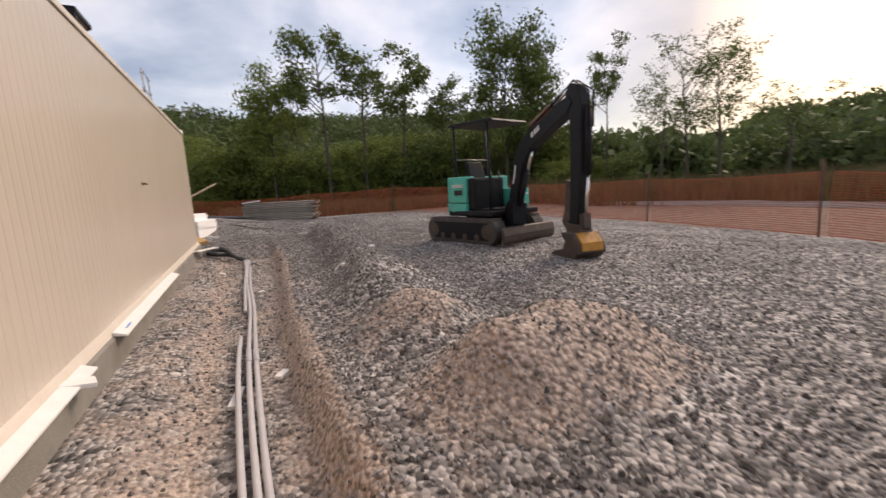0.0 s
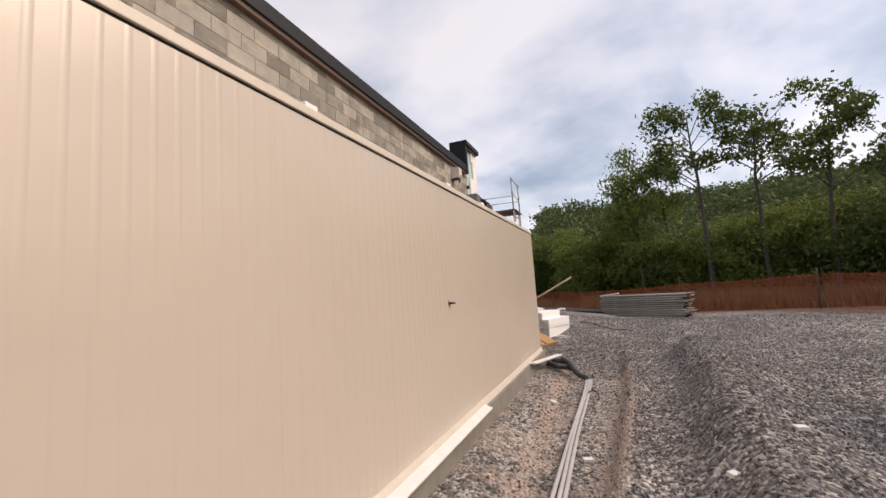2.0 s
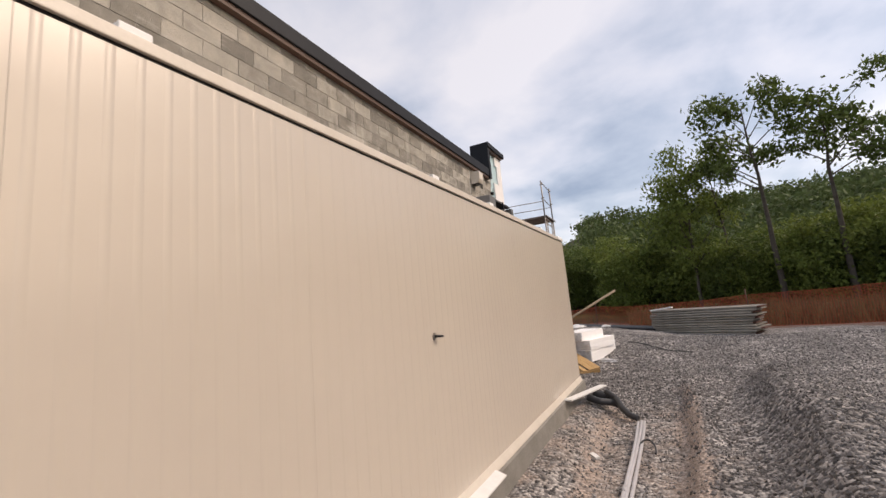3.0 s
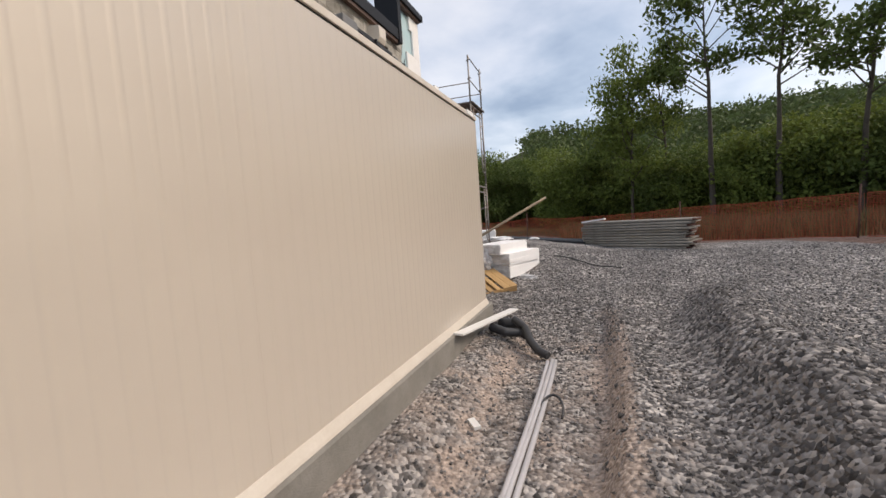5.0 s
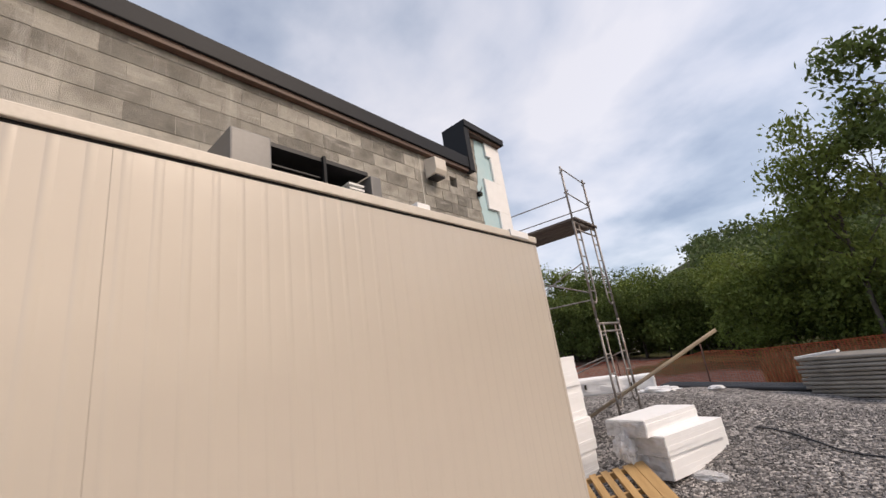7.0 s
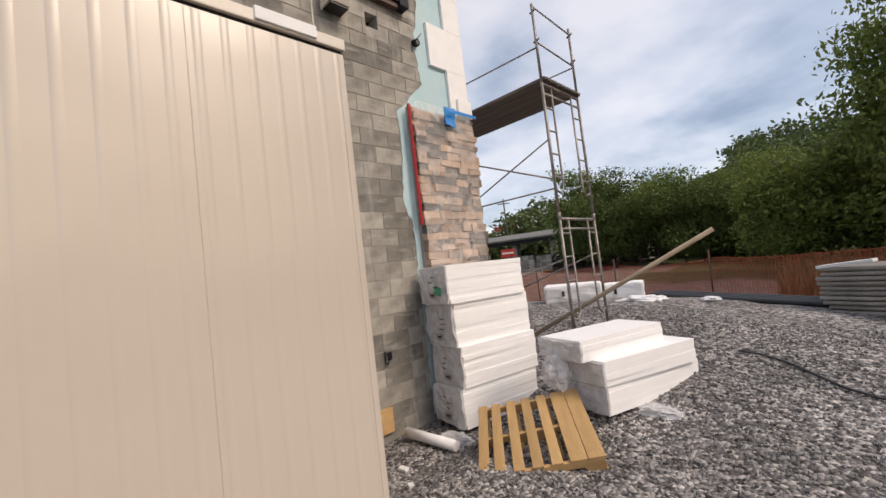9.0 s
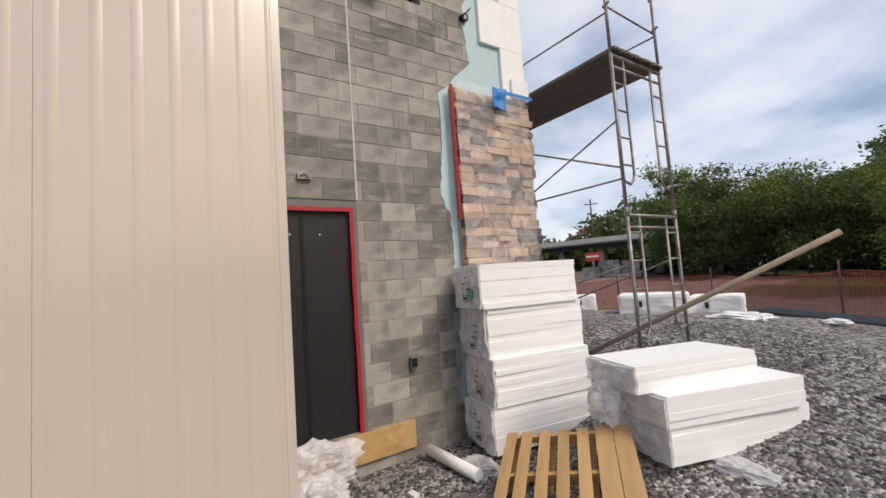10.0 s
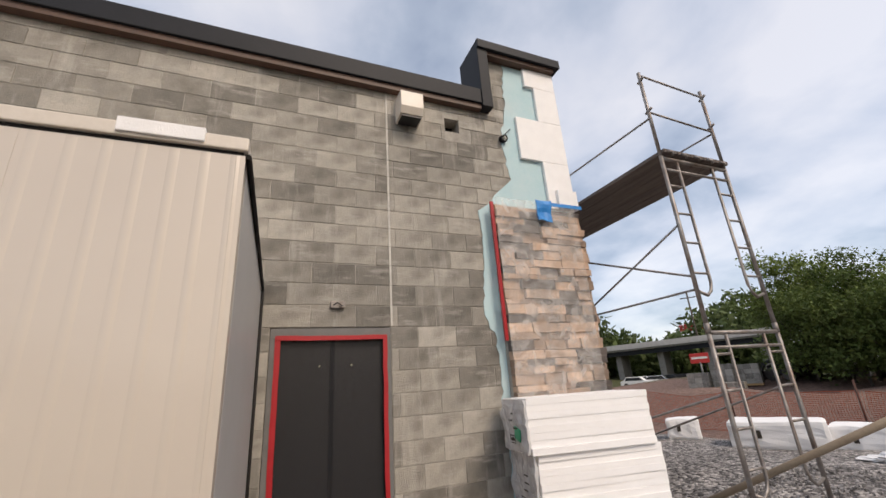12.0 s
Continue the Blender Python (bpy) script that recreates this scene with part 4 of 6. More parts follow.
tagged(part("wrap_scrap", crumple((-1.58, 14.62, 0.30), (0.12, 0.14, 0.20), 11), M["film_white"]), "torn clear wrap bunched at the foam pile", "plastic film")
tagged(part("wrap_scrap", crumple((-0.80, 15.05, -0.13), (0.22, 0.12, 0.06), 13), M["film_white"]), "torn clear wrap bunched at the foam pile", "plastic film")
tagged(part("wrap_scrap", crumple((-2.55, 13.95, -0.36), (0.22, 0.16, 0.05), 17), M["film_white"]), "torn clear wrap lying on the gravel", "plastic film")
wt = thing("foam_tube", "white foam tube lying by the wall foot", "tube")
part("roll", tube(B(), [(-3.05, 13.72, -0.28), (-2.35, 13.80, -0.32)], 0.055, 14), M["eps"], wt)

pal = thing("pallet", "pale pine shipping pallet tilted on the gravel", "pallet", at=(0, 0, 0))
# pallet frame: corner, along the boards, across the boards
pa, pb, pc = Vector((-1.40, 14.65, 0.12)), Vector((-0.80, 13.90, -0.10)), Vector((-2.17, 14.03, -0.01))
ax = (pa - pb).normalized()
ay = (pc - pa).normalized()
az = ax.cross(ay).normalized()
ay = az.cross(ax)
pm = Matrix.Translation(pb) @ Matrix((ax, ay, az)).transposed().to_4x4()
for k in range(7):
    w = 0.135 if k in (0, 1) else 0.09
    y = (0.0, 0.14, 0.33, 0.485, 0.64, 0.795, 0.93)[k]
    ob = part("deck_board", bx((0, 0, -0.009), (1.02, w, 0.009), 0.003), M["lumber"], pal)
    ob.matrix_world = pm @ pose(0, y, 0)
for k in range(3):
    bm = prism(B(), [(0, -0.10), (0.14, -0.10), (0.17, -0.065), (0.36, -0.065), (0.39, -0.10), (0.66, -0.10), (0.69, -0.065), (0.86, -0.065), (0.89, -0.10), (1.02, -0.10), (1.02, -0.0095), (0, -0.0095)], "y", -0.018, 0.018)
    ob = part("stringer", bm, M["lumber"], pal)
    ob.matrix_world = pm @ Matrix(((0, -1, 0, (0.02, 0.5, 0.98)[k]), (1, 0, 0, 0.01), (0, 0, 1, 0), (0, 0, 0, 1)))
for k in range(4):
    ob = part("base_board", bx((0, 0, -0.118), (1.02, 0.09, -0.1005), 0.003), M["lumber"], pal)
    ob.matrix_world = pm @ pose(0, (0.0, 0.30, 0.62, 0.93)[k], 0)

# ---- scaffold ----
scf = thing("scaffold", "worn steel frame scaffold with a plank deck", "scaffold")
XA, YA, YB, BAY = -2.06, 15.98, 17.05, 3.05
GA = level(XA, 16.5)


def bar(name, a, b, r=0.021, m="steel"):
    part(name, tube(B(), [a, b], r, 8), M[m], scf)


for x in (XA, XA - BAY):
    for y in (YA, YB):
        bar("post", (x, y, GA - 0.02), (x, y, 2.03), 0.022)
        bar("post", (x, y, 2.06), (x, y, 3.96), 0.022)
        bar("coupling_pin", (x, y, 2.0), (x, y, 2.10), 0.027)
        bar("foot_plate", (x, y, GA - 0.03), (x, y, GA - 0.01), 0.06)
    for z0, z1 in ((GA, 2.03), (2.06, 3.96)):
        bar("ledger", (x, YA, z1 - 0.02), (x, YB, z1 - 0.02))
        bar("ledger", (x, YA, z1 - 0.16), (x, YB, z1 - 0.16), 0.016)
        for yy, sgn in ((YA + 0.24, -1), (YB - 0.24, 1)):
            part("ladder_rail", tube(B(), [(x, yy, z1 - 0.02), (x, yy, z0 + 0.46), (x, yy + sgn * 0.03, z0 + 0.37), (x, yy + sgn * 0.10, z0 + 0.32), (x, yy + sgn * 0.22, z0 + 0.36)], 0.016, 8), M["steel"], scf)
            for k in range(4):
                bar("rung", (x, yy, z0 + 0.55 + 0.33 * k), (x, yy + sgn * 0.24, z0 + 0.55 + 0.33 * k), 0.013)
for y in (YA, YB):
    bar("guard_post", (XA, y, 3.96), (XA, y, 5.11), 0.020)
    bar("guard_rail", (XA, y, 4.47), (XA - BAY, y, 4.52), 0.012)
    bar("hook", (XA - 0.04, y, 4.98), (XA + 0.05, y, 5.02), 0.016)
    bar("hook", (XA - 0.04, y, 4.55), (XA + 0.05, y, 4.58), 0.016)
for z in (5.08, 4.55):
    bar("end_rail", (XA, YA, z), (XA, YB, z - 0.06), 0.012)
bar("cross_brace", (XA, YA, 3.14), (XA - BAY, YA, 1.92), 0.012)
bar("cross_brace", (XA, YA, 2.57), (XA - BAY, YA, 3.82), 0.012)
bar("tie_bar", (XA, YA, 2.44), (XA - BAY, YA, 2.44), 0.012)
bar("diagonal_brace", (XA, YB, 1.5), (XA - BAY, YB, 0.5), 0.012)
bar("diagonal_brace", (XA, YA, 1.45), (XA - BAY, YA, 0.65), 0.012)
for k in range(5):
    y = YA + 0.0 + 0.215 * k
    part("deck_plank", bx((XA - BAY - 0.2, y, 3.985), (XA + 0.06, y + 0.205, 4.03), 0.006), M["plank"], scf, "weathered scaffold plank")
    part("plank_hook", tube(B(), [(XA + 0.06, y + 0.05, 4.0), (XA + 0.10, y + 0.07, 3.97), (XA + 0.08, y + 0.09, 3.94)], 0.014, 6), M["steel"], scf)
pole = tagged(part("timber_pole", tube(B(), [(-3.6, 16.25, -0.02), (-0.52, 17.12, 1.62)], 0.032, 8), M["pole_wood"]), "long pale pole leaning through the scaffold", "pole")

# ---- stack of barrier panels ----
rp = random.Random(8)
A1, A2 = Vector((0.30, 19.95, 0)), Vector((3.02, 18.80, 0))
dd = (A2 - A1).normalized()
ang = math.degrees(math.atan2(dd.y, dd.x))
for k in range(11):
    z = -0.02 + 0.077 * k
    u = thing("site_panel", "weathered grey panel in a stack on the ground", "panel", "stacked panels", at=(A1.x + rp.uniform(-0.06, 0.06), A1.y, z), rz=ang + rp.uniform(-0.8, 0.8))
    L_ = (A2 - A1).length + rp.uniform(-0.08, 0.08)
    part("leaf", bx((0, 0, 0.012), (L_, 1.15, 0.048), 0.004), M["panelstack"], u)
    part("edge_rail", tube(B(), [(0, -0.01, 0.034), (L_, -0.01, 0.034)], 0.034, 8), M["panelstack"], u)
    if k % 2 == 0:
        part("end_cap", bx((L_ + 0.002, 0, 0.01), (L_ + 0.10, 0.6, 0.055), 0.006), M["post_rust"], u)
tagged(part("top_board", bx((-0.35, -0.1, 0), (0.35, 0.1, 0.05), 0.01, Matrix.Translation((0.62, 19.9, 0.835)) @ pose(0, 0, 0, 0, -6, -18)), M["white_pvc"]), "pale board lying on the panel stack", "board")


# ---- orange safety fence ----
FENCE = [(6.8, -7.5), (8.4, -1.0), (9.55, 3.85), (10.5, 8.1), (9.9, 14.2), (7.2, 20.2), (3.4, 22.2), (-2.0, 23.4), (-5.0, 24.6), (-8.5, 25.4), (-13, 26.5)]
fen = thing("safety_fence", "sagging orange plastic safety fence on rusty posts", "fence")


def build_fence():
    rn = random.Random(4)
    for i, (a, b) in enumerate(zip(FENCE, FENCE[1:])):
        L_ = math.hypot(b[0] - a[0], b[1] - a[1])
        spans = max(1, round(L_ / 4.4))
        for s in range(spans):
            p = Vector((a[0] + (b[0] - a[0]) * s / spans, a[1] + (b[1] - a[1]) * s / spans))
            q = Vector((a[0] + (b[0] - a[0]) * (s + 1) / spans, a[1] + (b[1] - a[1]) * (s + 1) / spans))
            lx, ly = rn.uniform(-0.06, 0.06), rn.uniform(-0.06, 0.06)
            z = level(p.x, p.y)
            part("post", tube(B(), [(p.x, p.y, z - 0.1), (p.x + lx, p.y + ly, z + 1.42)], 0.022, 6), M["post_rust"], fen)
            bm = B()
            sag = rn.uniform(0.03, 0.12)
            d = (q - p)
            nseg = max(4, int(d.length / 0.075))
            rows = 26

            def pt(u, v):
                x, y = p.x + d.x * u, p.y + d.y * u
                w = 4 * u * (1 - u)
                bulge = 0.05 * noise.noise(Vector((x * 1.2, y * 1.2, v * 2)))
                return Vector((x + bulge, y + bulge, level(x, y) + 0.04 + v * (1.15 - sag * w)))
            us = [k / nseg for k in range(nseg + 1)]
            for r_ in range(rows):
                v = r_ / (rows - 1)
                h = 0.011 if r_ not in (0, rows - 1) else 0.02
                prev = None
                for k in range(0, nseg + 1, 4):
                    c = pt(us[k], v)
                    cur = (bm.verts.new(c - Vector((0, 0, h / 2))), bm.verts.new(c + Vector((0, 0, h / 2))))
                    if prev:
                        bm.faces.new((prev[0], cur[0], cur[1], prev[1]))
                    prev = cur
            n2 = Vector((d.x, d.y, 0)).normalized() * 0.0045
            for k in range(nseg + 1):
                prev = None
                for v in (0, 0.33, 0.66, 1.0):
                    c = pt(us[k], v)
                    cur = (bm.verts.new(c - n2), bm.verts.new(c + n2))
                    if prev:
                        bm.faces.new((prev[0], cur[0], cur[1], prev[1]))
                    prev = cur
            part("net", bm, M["orange_net"], fen, "orange plastic netting")


build_fence()
kerb = B()
KL = [(14.5, -9), (16.6, 2), (17.4, 10), (14.5, 19), (9, 26.5)]
for a, b in zip(KL, KL[1:]):
    va, vb = Vector((*a, level(*a) + 0.02)), Vector((*b, level(*b) + 0.02))
    dn = Vector((-(vb - va).y, (vb - va).x, 0)).normalized() * 0.09
    for u in range(12):
        p, q = va.lerp(vb, u / 12), va.lerp(vb, (u + 1) / 12)
        p.z, q.z = level(p.x, p.y), level(q.x, q.y)
        vs = [kerb.verts.new(c + s + Vector((0, 0, h))) for c in (p, q) for s, h in ((-dn, -0.1), (-dn, 0.16), (dn, 0.18), (dn, -0.1))]
        for f in ((0, 1, 5, 4), (1, 2, 6, 5), (2, 3, 7, 6), (0, 3, 2, 1), (4, 5, 6, 7)):
            kerb.faces.new([vs[i] for i in f])
tagged(part("kerb", kerb, M["kerb"]), "pale concrete kerb beyond the orange fence", "kerb", kind="structure")


# ---- mini excavator ----
def build_excavator():
    ex = thing("mini_excavator", "teal and black mini excavator with canopy on the gravel", "excavator", at=(5.25, 8.50, level(5.25, 8.5) + 0.01), rz=14)

    def p(name, bm, m, parent=ex, label=""):
        return part(name, bm, M[m], parent, label)
    # local: faces -y, x across
    for sx in (-1, 1):
        c = sx * 0.66
        prof = []
        for a in np.linspace(math.pi / 2, 3 * math.pi / 2, 9):
            prof.append((-0.88 + 0.27 * math.cos(a) * 0.85, 0.27 + 0.27 * math.sin(a)))
        for a in np.linspace(-math.pi / 2, math.pi / 2, 9):
            prof.append((0.88 + 0.27 * math.cos(a) * 0.85, 0.27 + 0.27 * math.sin(a)))
        tr = p("track", prism(B(), prof, "x", c - 0.16, c + 0.16, 0.012), "rubber", ex, "dusty black rubber track")
        inner = [(0.88 * u / 1.0 * 0.98, 0.27 + 0.19 * (v - 0.0)) for u, v in ((-1, -1), (1, -1), (1.16, 0), (1, 1), (-1, 1), (-1.16, 0))]
        p("track_frame", prism(B(), inner, "x", c - 0.168, c + 0.168), "machine", tr)
        for k in range(4):
            p("roller", tube(B(), [(c - 0.175, -0.55 + 0.37 * k, 0.14), (c + 0.175, -0.55 + 0.37 * k, 0.14)], 0.075, 12), "rusty", tr)
        for y in (-0.86, 0.86):
            p("sprocket", tube(B(), [(c - 0.176, y, 0.27), (c + 0.176, y, 0.27)], 0.16, 14), "rusty", tr)
        lugs = B()
        for k in range(26):
            y = -1.0 + k * 0.08
            box(lugs, (c - 0.155, y, -0.012), (c + 0.155, y + 0.03, 0.01))
            box(lugs, (c - 0.155, y, 0.53), (c + 0.155, y + 0.03, 0.552))
        p("lugs", lugs, "rubber", tr)["kind"] = "stuff"
    p("undercarriage", bx((-0.5, -0.55, 0.22), (0.5, 0.55, 0.46), 0.03), "machine")
    p("slew_ring", tube(B(), [(0, 0, 0.44), (0, 0, 0.60)], 0.42, 24), "machine")
    bl = p("blade", prism(B(), [(-1.30, 0.02), (-1.36, 0.10), (-1.37, 0.22), (-1.33, 0.36), (-1.26, 0.38), (-1.29, 0.22), (-1.27, 0.04)], "x", -0.86, 0.86, 0.006), "rusty", ex, "worn steel dozer blade")
    for sx in (-0.32, 0.32):
        p("blade_arm", bx((sx - 0.05, -1.3, 0.16), (sx + 0.05, -0.5, 0.27), 0.01), "machine", bl)
    # upper works
    p("deck", bx((-0.76, -0.78, 0.58), (0.76, 0.62, 0.70), 0.03), "machine")
    arc = [(-0.74, 0.03), (-0.76, 0.5), (-0.62, 0.82), (-0.3, 0.96), (0.1, 1.0), (0.45, 0.92), (0.68, 0.7), (0.74, 0.4), (0.74, 0.1), (0.4, 0.1), (0.1, 0.3), (-0.3, 0.3), (-0.45, 0.03)]
    cw = p("counterweight", prism(B(), arc, "z", 0.60, 0.86, 0.02), "teal", ex, "teal painted counterweight")
    hood = p("engine_hood", prism(B(), [(u * 0.985, v * 0.985 + 0.005) for u, v in arc], "z", 0.872, 1.46, 0.04), "teal", ex, "teal painted engine hood")
    p("stripe", bx((-0.768, 0.10, 1.22), (-0.735, 0.48, 1.25)), "white_mark", hood)
    p("stripe", bx((-0.768, 0.10, 1.265), (-0.735, 0.48, 1.285)), "white_mark", hood)
    for k in range(3):
        p("decal", bx((-0.768, 0.16 + 0.09 * k, 1.05), (-0.735, 0.22 + 0.09 * k, 1.16)), "ink", hood)
    p("front_cover", bx((0.34, -0.62, 0.70), (0.66, -0.05, 1.16), 0.06), "teal", ex, "teal side box")
    p("decal", bx((0.40, -0.626, 1.00), (0.60, -0.618, 1.05)), "white_mark")
    p("side_cover", bx((-0.66, -0.16, 0.70), (0.30, 0.28, 1.42), 0.05), "machine", ex, "black inner engine cover")
    p("seat", prism(B(), [(-0.15, 1.22), (0.28, 1.22), (0.40, 1.78), (0.30, 1.80), (0.18, 1.38), (-0.15, 1.36)], "x", -0.42, 0.06, 0.03), "machine", ex, "black operator seat")
    for x in (-0.36, -0.12):
        p("lever", tube(B(), [(x, -0.45, 0.7), (x, -0.42, 1.35), (x + 0.04, -0.35, 1.55)], 0.016, 8), "machine")
    p("floor_plate", bx((-0.6, -0.75, 0.70), (0.25, -0.2, 0.74)), "machine")
    can = p("canopy_roof", prism(B(), [(-0.80, 2.56), (-0.72, 2.61), (0.55, 2.65), (0.68, 2.61), (0.62, 2.58), (-0.72, 2.54)], "x", -0.66, 0.42, 0.01), "machine", ex, "black canopy roof")
    for (x, y, y2) in ((-0.62, -0.62, -0.58), (-0.62, 0.45, 0.5), (0.38, 0.45, 0.5)):
        p("canopy_post", tube(B(), [(x, y, 0.72 if y < 0 else 1.3), (x, y, 1.5), (x, y2, 2.58)], 0.028, 8), "machine", can)
    p("canopy_bar", tube(B(), [(-0.62, 0.46, 1.85), (0.38, 0.46, 1.85)], 0.018, 8), "steel", can)
    p("grab_rail", tube(B(), [(0.5, -0.6, 1.15), (0.5, -0.6, 1.62), (0.5, -0.35, 1.66)], 0.016, 8), "steel")
    for o in list(ex.children):
        if o.name.split(".")[0] in ("deck", "counterweight", "engine_hood", "side_cover", "front_cover", "decal", "seat", "lever", "floor_plate", "canopy_roof", "grab_rail"):
            o.matrix_local = pose(0.07, -0.16, 0, 0, 0, -2)
    # boom in its own plane; u runs forward (-y), swung slightly
    sw = pose(0.17, -0.35, 0, 0, 0, -22) @ Matrix.Translation((-0.06, -0.86, 0)) @ Matrix.Diagonal((1, 1, 0.89, 1))

    def link(name, outline, w, m, parent=ex, label=""):
        bm = prism(B(), [(-u, v) for u, v in outline], "x", -w, w, 0.012)
        bmesh.ops.transform(bm, matrix=sw, verts=bm.verts)
        return p(name, bm, m, parent, label)

    def rod(name, a, b, r, m, parent=ex):
        bm = tube(B(), [(0, -a[0], a[1]), (0, -b[0], b[1])], r, 12)
        bmesh.ops.transform(bm, matrix=sw, verts=bm.verts)
        return p(name, bm, m, parent)
    link("swing_post", [(-0.2, 0.45), (0.18, 0.45), (0.2, 0.95), (0.02, 1.05), (-0.15, 0.9)], 0.16, "machine")
    boom = link("boom", [(-0.06, 0.85), (0.16, 0.80), (0.30, 1.35), (0.48, 1.80), (0.80, 2.14), (1.95, 2.62), (2.08, 2.78), (1.98, 2.92), (1.75, 2.86), (0.62, 2.44), (0.28, 2.16), (0.10, 1.75), (-0.08, 1.1)], 0.10, "machine", ex, "black boom with white marks")
    for sx in (-1, 1):
        for k in range(3):
            bm = prism(B(), [(-u, v) for u, v in ((0.86 + 0.1 * k, 2.33 + 0.043 * k), (0.93 + 0.1 * k, 2.36 + 0.043 * k), (0.93 + 0.1 * k, 2.47 + 0.043 * k), (0.86 + 0.1 * k, 2.44 + 0.043 * k))], "x", sx * 0.101, sx * 0.104)
            bmesh.ops.transform(bm, matrix=sw, verts=bm.verts)
            p("mark", bm, "white_mark", boom)
        bm = prism(B(), [(-u, v) for u, v in ((0.10, 1.40), (0.14, 1.39), (0.26, 1.80), (0.21, 1.82))], "x", sx * 0.101, sx * 0.104)
        bmesh.ops.transform(bm, matrix=sw, verts=bm.verts)
        p("mark", bm, "white_mark", boom)
    rod("boom_cylinder", (0.22, 0.9), (0.52, 1.62), 0.05, "machine", boom)
    rod("boom_rod", (0.5, 1.6), (0.72, 2.1), 0.028, "chrome", boom)
    rod("stick_cylinder", (0.70, 2.62), (1.35, 2.86), 0.05, "hose", boom)
    rod("stick_rod", (1.3, 2.84), (1.98, 3.06), 0.028, "chrome", boom)
    arm = link("stick", [(1.88, 2.66), (2.00, 2.60), (2.02, 1.5), (1.98, 0.55), (2.10, 0.50), (2.20, 0.60), (2.28, 1.6), (2.30, 2.7), (2.20, 3.05), (2.02, 3.12), (1.90, 3.0)], 0.085, "machine", ex, "black digging stick")
    rod("bucket_cylinder", (2.38, 2.65), (2.36, 1.5), 0.05, "machine", arm)
    rod("bucket_rod", (2.36, 1.5), (2.30, 0.78), 0.028, "chrome", arm)
    link("bucket_link", [(2.22, 0.80), (2.34, 0.82), (2.36, 0.55), (2.24, 0.48)], 0.07, "rusty", arm)
    link("thumb", [(1.84, 1.42), (1.96, 1.40), (1.97, 0.75), (1.84, 0.50), (1.72, 0.62), (1.80, 0.85)], 0.05, "rusty", arm)
    link("coupler", [(1.92, 0.62), (2.28, 0.60), (2.34, 0.42), (1.98, 0.36)], 0.12, "rusty")
    bu = link("bucket", [(1.98, 0.46), (2.30, 0.46), (2.44, 0.30), (2.46, 0.12), (2.34, 0.00), (2.10, -0.02), (1.78, 0.04), (1.80, 0.10), (2.05, 0.16), (2.10, 0.30)], 0.26, "rusty", ex, "worn steel digging bucket")
    link("bucket_back", [(2.28, 0.47), (2.33, 0.475), (2.475, 0.31), (2.49, 0.16), (2.45, 0.16), (2.43, 0.30)], 0.20, "yellow", bu, "scuffed yellow bucket back")
    for k in range(4):
        bm = bx((-0.22 + 0.14 * k, -1.80, 0.01), (-0.17 + 0.14 * k, -1.66, 0.05), 0.006)
        bmesh.ops.transform(bm, matrix=sw, verts=bm.verts)
        p("tooth", bm, "rusty", bu)
    for k, x in enumerate((-0.04, 0.04)):
        bm = tube(B(), [(x, -0.1, 1.0), (x, -0.02, 1.6), (x, -0.3, 2.25), (x, -0.75, 2.58), (x, -1.5, 2.90), (x, -2.05, 3.16), (x, -2.42, 2.9), (x, -2.42, 2.3)], 0.016, 6)
        bmesh.ops.transform(bm, matrix=sw, verts=bm.verts)
        p("hose", bm, "machine", boom)


build_excavator()


# ---- trees ----
def leaf_cloud(centres, per, spread, size, seed):
    """Many small leaf blades gathered round the given points."""
    rng = np.random.default_rng(seed)
    C = np.repeat(np.array(centres), per, axis=0)
    n = len(C)
    off = rng.normal(size=(n, 3)) * spread * np.array([1, 1, 0.65])
    P = C + off
    a = rng.normal(size=(n, 3)); a /= np.linalg.norm(a, axis=1)[:, None]
    b = rng.normal(size=(n, 3)); b = np.cross(a, b); b /= np.linalg.norm(b, axis=1)[:, None]
    s = (size * rng.uniform(0.6, 1.4, n))[:, None]
    V = np.stack([P - a * s, P + b * s * 0.45, P + a * s, P - b * s * 0.45], axis=1).reshape(-1, 3)
    F = np.arange(4 * n).reshape(-1, 4)
    return V.tolist(), F.tolist()


